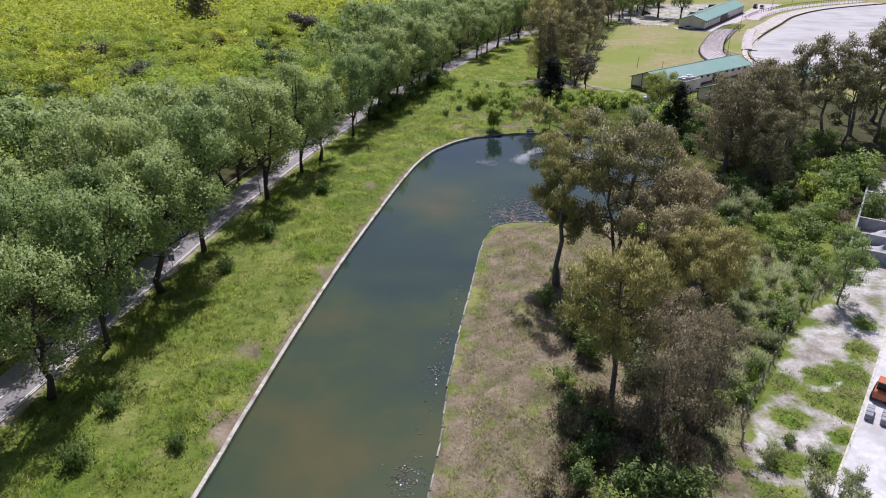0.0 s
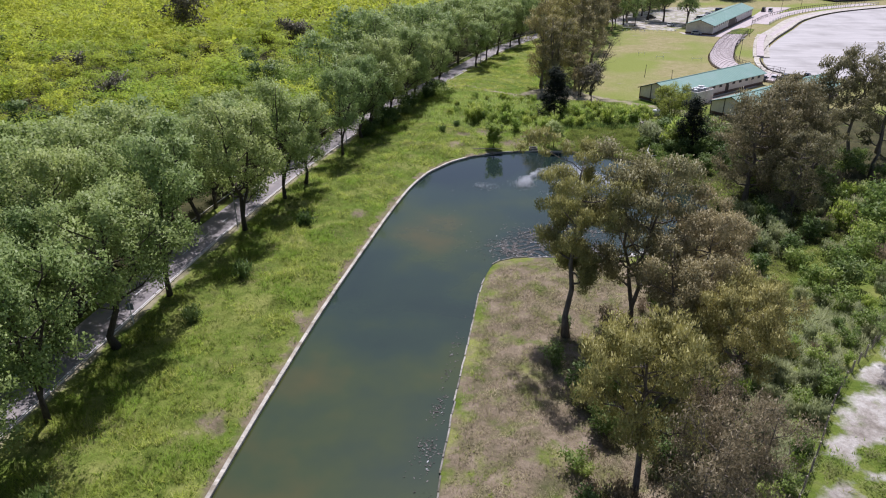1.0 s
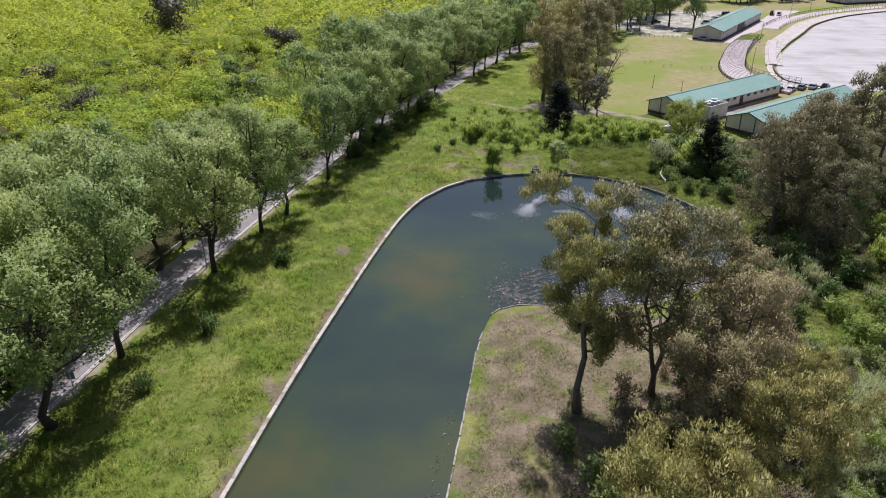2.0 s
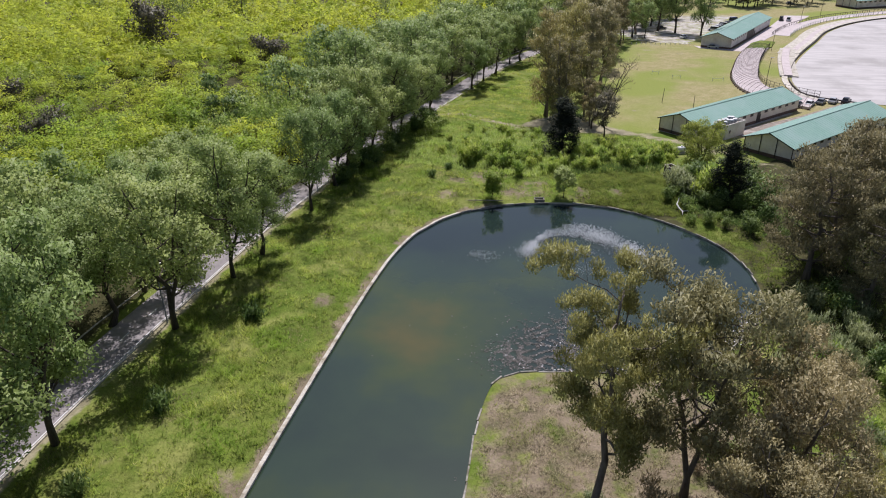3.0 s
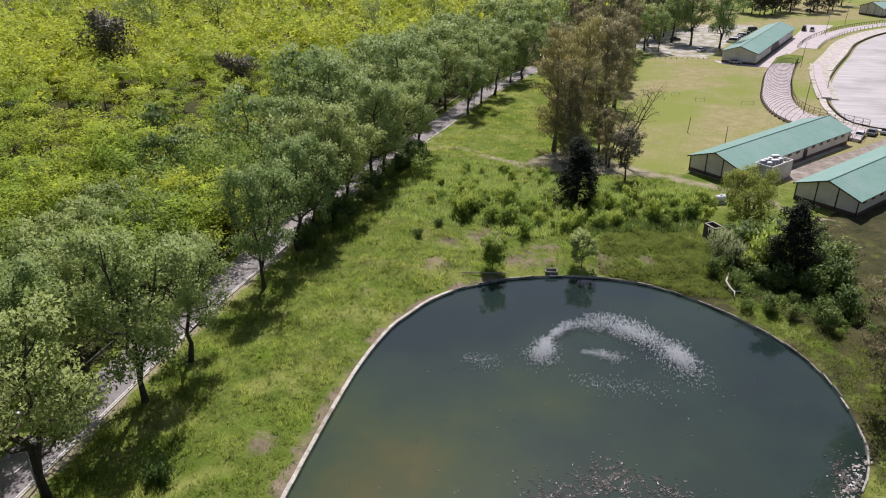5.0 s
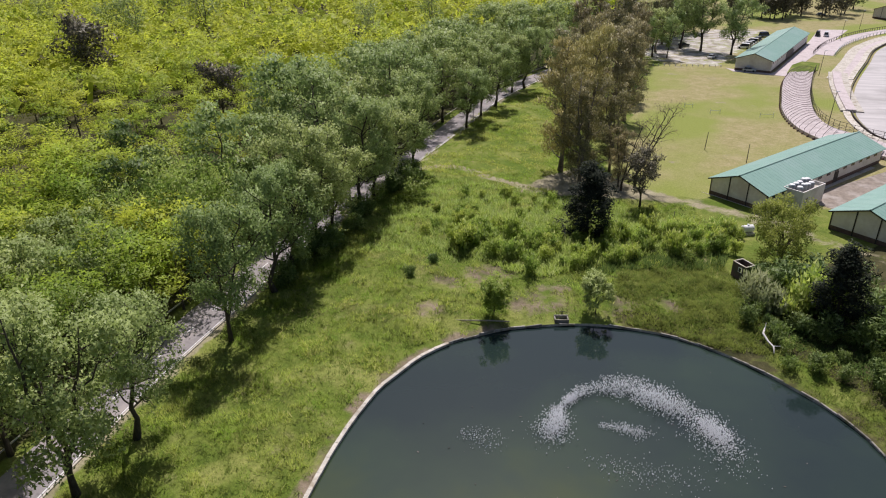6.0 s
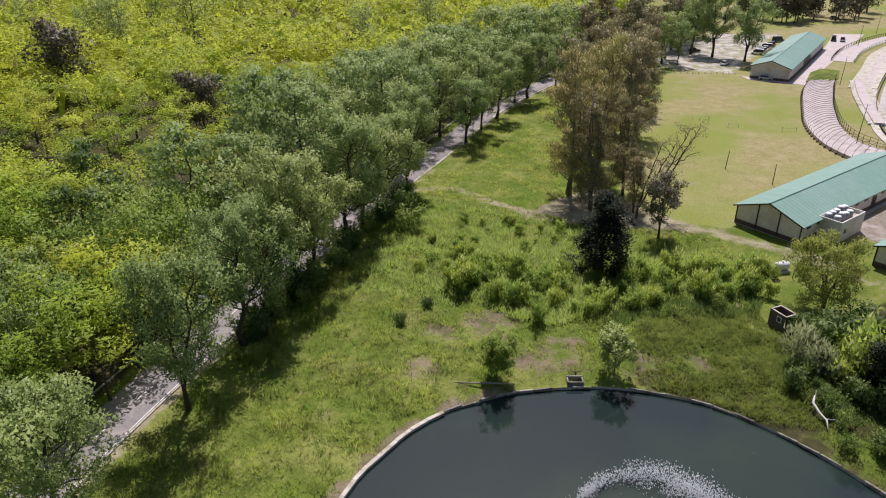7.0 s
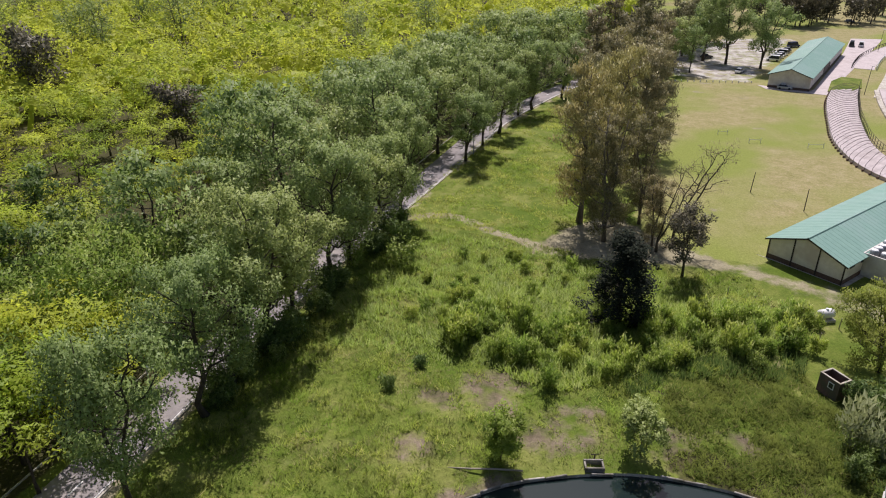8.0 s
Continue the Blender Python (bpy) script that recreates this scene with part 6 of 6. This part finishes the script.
for i in range(n):
    a, b = Vector((*OUT[i], 0.7)), Vector((*INN[i], 0.2))
    pts = [a + (b - a) * t + Vector((0, 0, 1.5 * math.sin(math.pi * min(1, 0.12 + t * 0.88)) ** 0.8 + 0.8 * t)) for t in np.linspace(0, 1, 8)]
    part("hoop", Geo().tube([a - Vector((0, 0, 0.9))] + pts, [0.05] * 9, 4), STEEL, walkway)
    part("post", Geo().tube([b - Vector((0, 0, 0.3)), b + Vector((0, 0, 2.0))], [0.06, 0.06], 4), STEEL, walkway)
    part("foot_block", Geo().box(-0.17, -0.17, -0.2, 0.17, 0.17, 0.4, pose(a.x - 0.3, a.y, 0), c=0.03), PLINTH, walkway)
for z in (0.7, 1.35, 2.1):
    part("rail", Geo().tube([(x, y, z) for x, y in INN], [0.045] * n, 4), STEEL, walkway)
tagged(slab("mound", [(55, 328), (60, 327), (66, 334), (70, 346), (65, 349), (60, 342)], -0.2, 0.3, GROUND), "low grassed platform at the end of the walkway", "mound", kind="structure")

tr_a = curve_points([(57, 280), (59.8, 295), (63.6, 313), (68.4, 331)], 2.5)
for name, d0, d1, z, mt in (("terrace_step", 0.0, 1.2, 0.45, CONCRETE), ("terrace_step", 1.22, 3.7, 0.75, PAVING), ("terrace_step", 3.72, 5.6, 0.4, CONCRETE)):
    tagged(ribbon(name, offset_line(tr_a, d0), offset_line(tr_a, d1), -0.2, z, mt), "pale concrete spectator terrace beside the arena", "terrace", "arena terraces", "structure")
for d0, d1, z, mt in ((1.5, 3.2, 0.45, CONCRETE), (3.25, 5.6, 0.22, PAVING), (5.65, 9.0, 0.12, CONCRETE)):
    seg = ARENA_EDGE[26:]
    tagged(ribbon("terrace_step", offset_line(seg, -d1), offset_line(seg, -d0), -0.2, z, mt), "curved pale concrete terrace along the arena", "terrace", "arena terraces", "structure")
arena_wall = ribbon("arena_wall", offset_line(ARENA_EDGE, -1.0), offset_line(ARENA_EDGE, -0.8), -0.2, 0.55, STEEL)
tagged(arena_wall, "low dark wall round the arena floor", "wall", kind="structure")
seg = ARENA_EDGE[:27]
tagged(ribbon("arena_kerb", offset_line(seg, -3.0), offset_line(seg, -1.3), -0.2, 0.3, CONCRETE), "pale kerb outside the arena wall", "kerb", kind="structure")
fence = thing("white_railing", Matrix.Identity(4), "white post railing curving round the far terrace", "railing")
line = offset_line(ARENA_EDGE[40:], -12)
for x, y in curve_points(line, 2.4):
    part("post", Geo().box(-0.12, -0.12, 0, 0.12, 0.12, 1.3, pose(x, y, 0)), WHITE_PAINT, fence)
part("rail", Geo().tube([(x, y, 1.3) for x, y in line], [0.09] * len(line), 4), WHITE_PAINT, fence)
tagged(ribbon("far_walk", offset_line(line, -7), offset_line(line, -0.5), -0.2, 0.08, PAVING), "pale paved walk behind the white railing", "pavement", kind="structure")
backrail = thing("dark_railing", Matrix.Identity(4), "dark railing behind the far paved walk", "railing")
bl = offset_line(line, -7.2)
part("rail", Geo().tube([(x, y, 1.2) for x, y in bl], [0.1] * len(bl), 4), STEEL, backrail)
for x, y in curve_points(bl, 2.2):
    part("post", Geo().box(-0.08, -0.08, 0, 0.08, 0.08, 1.2, pose(x, y, 0)), STEEL, backrail)

# ---- poles and lamps ----
def pole(x, y, h, lean, label, name="pole", cat="pole"):
    p = thing(name, pose(x, y, 0), label, cat)
    part("shaft", Geo().tube([(0, 0, -0.3), (lean * 0.5, 0, h / 2), (lean, 0, h)], [0.09, 0.08, 0.06], 6), STEEL, p)
    return p


pole(17.0, 240.6, 4.0, 0.25, "thin dark pole standing in the mown field")
pole(24.4, 232.6, 4.2, 0.0, "thin dark pole near the shed roof")
for x, y, h in ((64.2, 326, 8), (49.0, 263, 9), (92, 398, 8), (110, 432, 8)):
    p = pole(x, y, h, 0.2, "tall thin lamp pole by the arena", "lamp_pole", "lamp pole")
    part("lamp_head", Geo().box(0.0, -0.15, h, 0.9, 0.15, h + 0.15, c=0.05), WHITE_PAINT, p)
for y in (14, 62, 110, 158.6, 206, 254):
    x = float(np.interp(y, ROAD_R[:, 1], ROAD_R[:, 0])) + 0.7
    p = thing("street_lamp", pose(x, y, 0), "grey steel street lamp leaning over the road verge", "street lamp", "street lamps")
    part("mast", Geo().tube([(0, 0, -0.2), (0, 0, 5), (0, 0, 8.6), (0.25, 0, 9.1)], [0.10, 0.08, 0.06, 0.05], 8), TANK_GREY, p)
    part("lamp_head", Geo().box(0.1, -0.16, 9.05, 1.05, 0.16, 9.22, c=0.06), WHITE_PAINT, p, "pale lamp head")
for x, y, w in ((17.0, 278.7, 2.2), (22.9, 272.9, 2.6), (35.0, 271.1, 3.4)):
    hd = thing("jump_frame", pose(x, y, 0, 0, 0, 10), "low white pole frame standing on the field", "jump frame", "field frames")
    part("post", Geo().tube([(0, 0, -0.1), (0, 0, 1.1)], [0.07, 0.07], 5), WHITE_PAINT, hd)
    part("post", Geo().tube([(w, 0, -0.1), (w, 0, 1.1)], [0.07, 0.07], 5), WHITE_PAINT, hd)
    part("bar", Geo().tube([(0, 0, 0.75), (w, 0, 0.7)], [0.05, 0.05], 5), WHITE_PAINT, hd)
for i, x in enumerate(np.arange(13, 36, 1.9)):
    pst = thing("bollard", pose(x, 335.6 + 0.06 * (x - 13), 0), "small pale boundary bollard at the field edge", "bollard", "field bollards")
    part("stub", Geo().tube([(0, 0, -0.1), (0, 0, 0.6)], [0.16, 0.13], 6), WHITE_PAINT, pst)
fence = thing("wire_fence", Matrix.Identity(4), "sparse wooden fence posts at the marsh edge", "fence")
for x, y in ((-10, 208), (6, 199), (9, 197), (12, 195.5), (15.5, 196), (18.5, 193), (20, 190), (15, 189), (-3, 205)):
    part("post", Geo().tube([(x, y, -0.2), (x + 0.05, y, 1.5)], [0.08, 0.06], 5), TIMBER, fence)

# ---- cars ----
RUBBER = surface("rubber", (0.015, 0.015, 0.015), (0.03, 0.03, 0.03), 5.0)


def car(x, y, turn, paint, label, long=4.2, high=1.45, van=False):
    c = thing("van" if van else "car", pose(x, y, 0.06, 0, 0, turn), label, "van" if van else "car", "parked vehicles")
    l2, w = long / 2, 0.88
    g = Geo()
    sec = [(-l2, 0.3), (-l2, 0.75), (-l2 + 0.15, 0.9), (l2 - 1.1, 0.92), (l2 - 0.1, 0.78), (l2, 0.6), (l2, 0.3)]
    g.poly([(a, -w, b) for a, b in sec][::-1])
    g.poly([(a, w, b) for a, b in sec])
    for i in range(len(sec)):
        a, b = sec[i], sec[(i + 1) % len(sec)]
        g.poly([(a[0], -w, a[1]), (b[0], -w, b[1]), (b[0], w, b[1]), (a[0], w, a[1])][::-1])
    part("body", g, paint, c)
    g = Geo()
    back, front = (-l2 + 0.1, l2 - 0.7) if van else (-l2 + 0.35, l2 - 1.2)
    i0, i1 = (0.1, 0.7) if van else (0.45, 0.75)
    lo = [(back, -w + 0.04, 0.88), (front, -w + 0.04, 0.88), (front, w - 0.04, 0.88), (back, w - 0.04, 0.88)]
    hi = [(back + i0, -w + 0.2, high), (front - i1, -w + 0.2, high), (front - i1, w - 0.2, high), (back + i0, w - 0.2, high)]
    for i in range(4):
        j = (i + 1) % 4
        g = Geo()
        g.poly([lo[i], lo[j], hi[j], hi[i]])
        part("window", g, GLASS, c, "dark glass")
    g = Geo().box(back + i0 - 0.05, -w + 0.16, high - 0.02, front - i1 + 0.05, w - 0.16, high + 0.07, c=0.05)
    part("roof", g, paint, c)
    for wx in (-l2 + 0.8, l2 - 0.8):
        for wy in (-w + 0.08, w - 0.08):
            part("wheel", Geo().tube([(wx, wy - 0.1, 0.32), (wx, wy + 0.1, 0.32)], [0.32, 0.32], 10), RUBBER, c)


def paint(name, c):
    return surface(name, c, tuple(min(1, v * 1.15) for v in c), 0.5, 0.25, 0.0, 0.0)


SILVER, WHITE_CAR, BLACK_CAR, BLUE_CAR, GREY_CAR = paint("silver_paint", (0.45, 0.46, 0.47)), paint("white_car", (0.72, 0.72, 0.72)), paint("black_car", (0.02, 0.02, 0.025)), paint("blue_car", (0.06, 0.08, 0.16)), paint("grey_car", (0.2, 0.21, 0.22))
car(43.6, 329.6, -15, SILVER, "silver hatchback parked at the gable wall")
for k, (p, lab) in enumerate(((WHITE_CAR, "white van parked along the hall wall"), (GREY_CAR, "grey car parked along the hall wall"), (WHITE_CAR, "white car parked along the hall wall"), (SILVER, "silver car parked along the hall wall"), (WHITE_CAR, "white van parked in the row by the hall"), (BLACK_CAR, "black car parked in the row by the hall"), (GREY_CAR, "dark grey car parked under trees"))):
    d = 43 + 3.6 * k
    car(39.3 + 0.40 * d - 0.917 * 7.0, 332 + 0.917 * d + 0.40 * 7.0, 160, p, lab, 4.4, 1.9 if "van" in lab else 1.5, "van" in lab)
car(64, 404, 30, BLUE_CAR, "dark van parked behind the long hall", 5.0, 2.0, True)
car(86.5, 409.5, 70, BLACK_CAR, "black van parked past the hall", 4.8, 2.0, True)
car(89.7, 409, 70, WHITE_CAR, "white van parked past the hall", 4.8, 1.9, True)
car(35, 352, 60, WHITE_CAR, "white car in the dusty car park")
car(28, 376, 20, BLACK_CAR, "dark car under the car park trees")
car(82, 480, 10, WHITE_CAR, "white car far off among park trees", 5.0, 1.9, True)
car(106, 476, 10, GREY_CAR, "grey car far off among park trees")
for i, (x, y, p) in enumerate(((56.5, 243, WHITE_CAR), (60, 245.5, GREY_CAR), (63.5, 247, SILVER), (53, 241.5, BLACK_CAR), (67, 247.5, BLACK_CAR))):
    car(x, y, 60, p, ("white", "grey", "silver", "black", "dark")[i] + " car parked at the end of the shed")

# ---- builders' yard ----
GRAVEL = surface("grey_gravel", (0.34, 0.33, 0.34), (0.50, 0.49, 0.50), 6.0, bump=0.6, depth=0.05)
SAND = surface("pale_sand", (0.55, 0.44, 0.36), (0.70, 0.60, 0.52), 4.0, bump=0.4, depth=0.05)
BLOCKWORK = surface("grey_blockwork", (0.22, 0.23, 0.25), (0.34, 0.35, 0.37), 2.0, stain=(0.40, 0.40, 0.40), stain_scale=0.5)
um = Matrix(((0.927, 0.375, 0, 41.8), (-0.375, 0.927, 0, 103.0), (0, 0, 1, 0), (0, 0, 0, 1)))
bays = thing("gravel_bays", um, "grey block-walled storage bays open to the yard", "storage bays")
part("back_wall", Geo().box(-0.3, 0, -0.2, 0, 34, 2.0, c=0.03), BLOCKWORK, bays)
for s in (0.0, 6.4, 13.2, 20.0, 27.0):
    part("divider", Geo().box(0.003, s, -0.2, 13, s + 0.3, 1.9, c=0.03), BLOCKWORK, bays)
    part("coping", Geo().box(0.003, s - 0.02, 1.9, 13, s + 0.32, 1.97), CONCRETE, bays)


def heap(x, y, r, h, mat, label, seed):
    rg = np.random.default_rng(seed)
    v, f, nr, na = [], [], 9, 22
    for i in range(nr + 1):
        for k in range(na):
            a = 2 * math.pi * k / na
            q = i / nr
            rad = r * q * (1 + 0.12 * math.sin(3 * a + seed) + 0.05 * rg.normal())
            v.append((rad * math.cos(a), rad * math.sin(a), h * (1 - q) ** 0.8 * (1 + 0.15 * math.sin(2 * a + seed)) - 0.1 + 0.06 * rg.normal() * (q < 1)))
    for i in range(nr):
        for k in range(na):
            f.append((i * na + k, i * na + (k + 1) % na, (i + 1) * na + (k + 1) % na, (i + 1) * na + k))
    p = thing("gravel_heap", um @ pose(x, y, 0), label, "heap", "heaps in the bays")
    part("heap", mesh_of("heap", v, f, True), mat, p)


heap(4.2, 3.3, 3.3, 1.8, GRAVEL, "grey gravel heap inside a storage bay", 1)
heap(8.5, 3.4, 3.1, 1.5, GRAVEL, "pale grey gravel heap in the bay mouth", 2)
heap(4.5, 9.8, 3.4, 1.9, GRAVEL, "smooth grey gravel heap inside a bay", 3)
heap(8.5, 9.9, 3.0, 1.6, GRAVEL, "grey gravel heap beside another in the bay", 4)
heap(4.5, 16.6, 3.4, 1.7, SAND, "pinkish sand heap inside a storage bay", 5)
heap(5.0, 23.5, 3.3, 1.5, GRAVEL, "light rubble heap in the last bay", 6)
fence = thing("yard_fence", Matrix.Identity(4), "dark post fence between scrub and yard", "fence")
fl = curve_points([(18.4, 57), (19, 60.5), (23.6, 70), (27.2, 78), (31.2, 85), (36.5, 92.5), (41.0, 99)], 2.5)
for x, y in fl:
    part("post", Geo().box(-0.07, -0.07, -0.2, 0.07, 0.07, 1.7, pose(x, y, 0)), TIMBER, fence)
for z in (0.5, 1.0, 1.5):
    part("wire", Geo().tube([(x, y, z) for x, y in fl], [0.025] * len(fl), 3), STEEL, fence)
kl = curve_points([(24.5, 50), (26, 53), (32.4, 65.6), (39.9, 81.5), (46, 97)], 2.0)
tagged(ribbon("yard_kerb", offset_line(kl, -0.25), offset_line(kl, 0.0), -0.2, 0.12, CONCRETE), "raised pale kerb edging the yard floor", "kerb", kind="structure")
ORANGE = surface("orange_steel", (0.42, 0.11, 0.05), (0.55, 0.17, 0.08), 2.0, 0.45, bump=0.05)
blk = thing("block_pallet", pose(31.9, 63.2, 0.06, 0, 0, -25), "stack of dark concrete blocks on the yard floor", "block stack", "block stacks")
for i in range(3):
    part("block", Geo().box(-0.35, i * 0.75, 0, 0.35, i * 0.75 + 0.62, 0.75 - 0.03 * i, c=0.03), BLOCKWORK, blk)
copy_thing(blk, pose(33.2, 62.6, 0.06, 0, 0, -25))
mx = thing("yard_loader", pose(34.6, 67.6, 0.06, 0, 0, 60), "orange compact loader standing on the yard", "loader")
part("body", Geo().box(-1.3, -0.7, 0.45, 0.9, 0.7, 1.35, c=0.15), ORANGE, mx)
part("cab", Geo().box(-0.7, -0.6, 1.35, 0.5, 0.6, 2.2, c=0.12), GLASS, mx, "dark glazed cab")
part("cab_roof", Geo().box(-0.8, -0.68, 2.2, 0.6, 0.68, 2.3, c=0.04), ORANGE, mx)
part("bucket", Geo().box(1.3, -0.9, 0.1, 1.9, 0.9, 0.7, c=0.1), STEEL, mx)
part("arm", Geo().tube([(0.2, -0.6, 1.2), (1.4, -0.6, 0.6)], [0.1, 0.1], 6), ORANGE, mx)
part("arm", Geo().tube([(0.2, 0.6, 1.2), (1.4, 0.6, 0.6)], [0.1, 0.1], 6), ORANGE, mx)
for wx in (-0.8, 0.5):
    for wy in (-0.75, 0.75):
        part("wheel", Geo().tube([(wx, wy - 0.15, 0.45), (wx, wy + 0.15, 0.45)], [0.45, 0.45], 12), RUBBER, mx)
left_kerb = ribbon("verge_kerb", offset_line(ROAD_L, -2.75), offset_line(ROAD_L, -2.6), -0.1, 0.12, CONCRETE)
tagged(left_kerb, "thin pale kerb beyond the road's leafy verge", "kerb", kind="structure")

sign = thing("road_sign", pose(-57.4, 79.0, 0, 0, 0, 15), "grey-backed road sign on a pale post", "road sign")
part("post", Geo().tube([(0, 0, -0.2), (0, 0, 3.0)], [0.06, 0.05], 6), WHITE_PAINT, sign)
part("panel", Geo().box(-0.45, 0.06, 2.0, 0.45, 0.1, 3.0, c=0.02), TANK_GREY, sign)
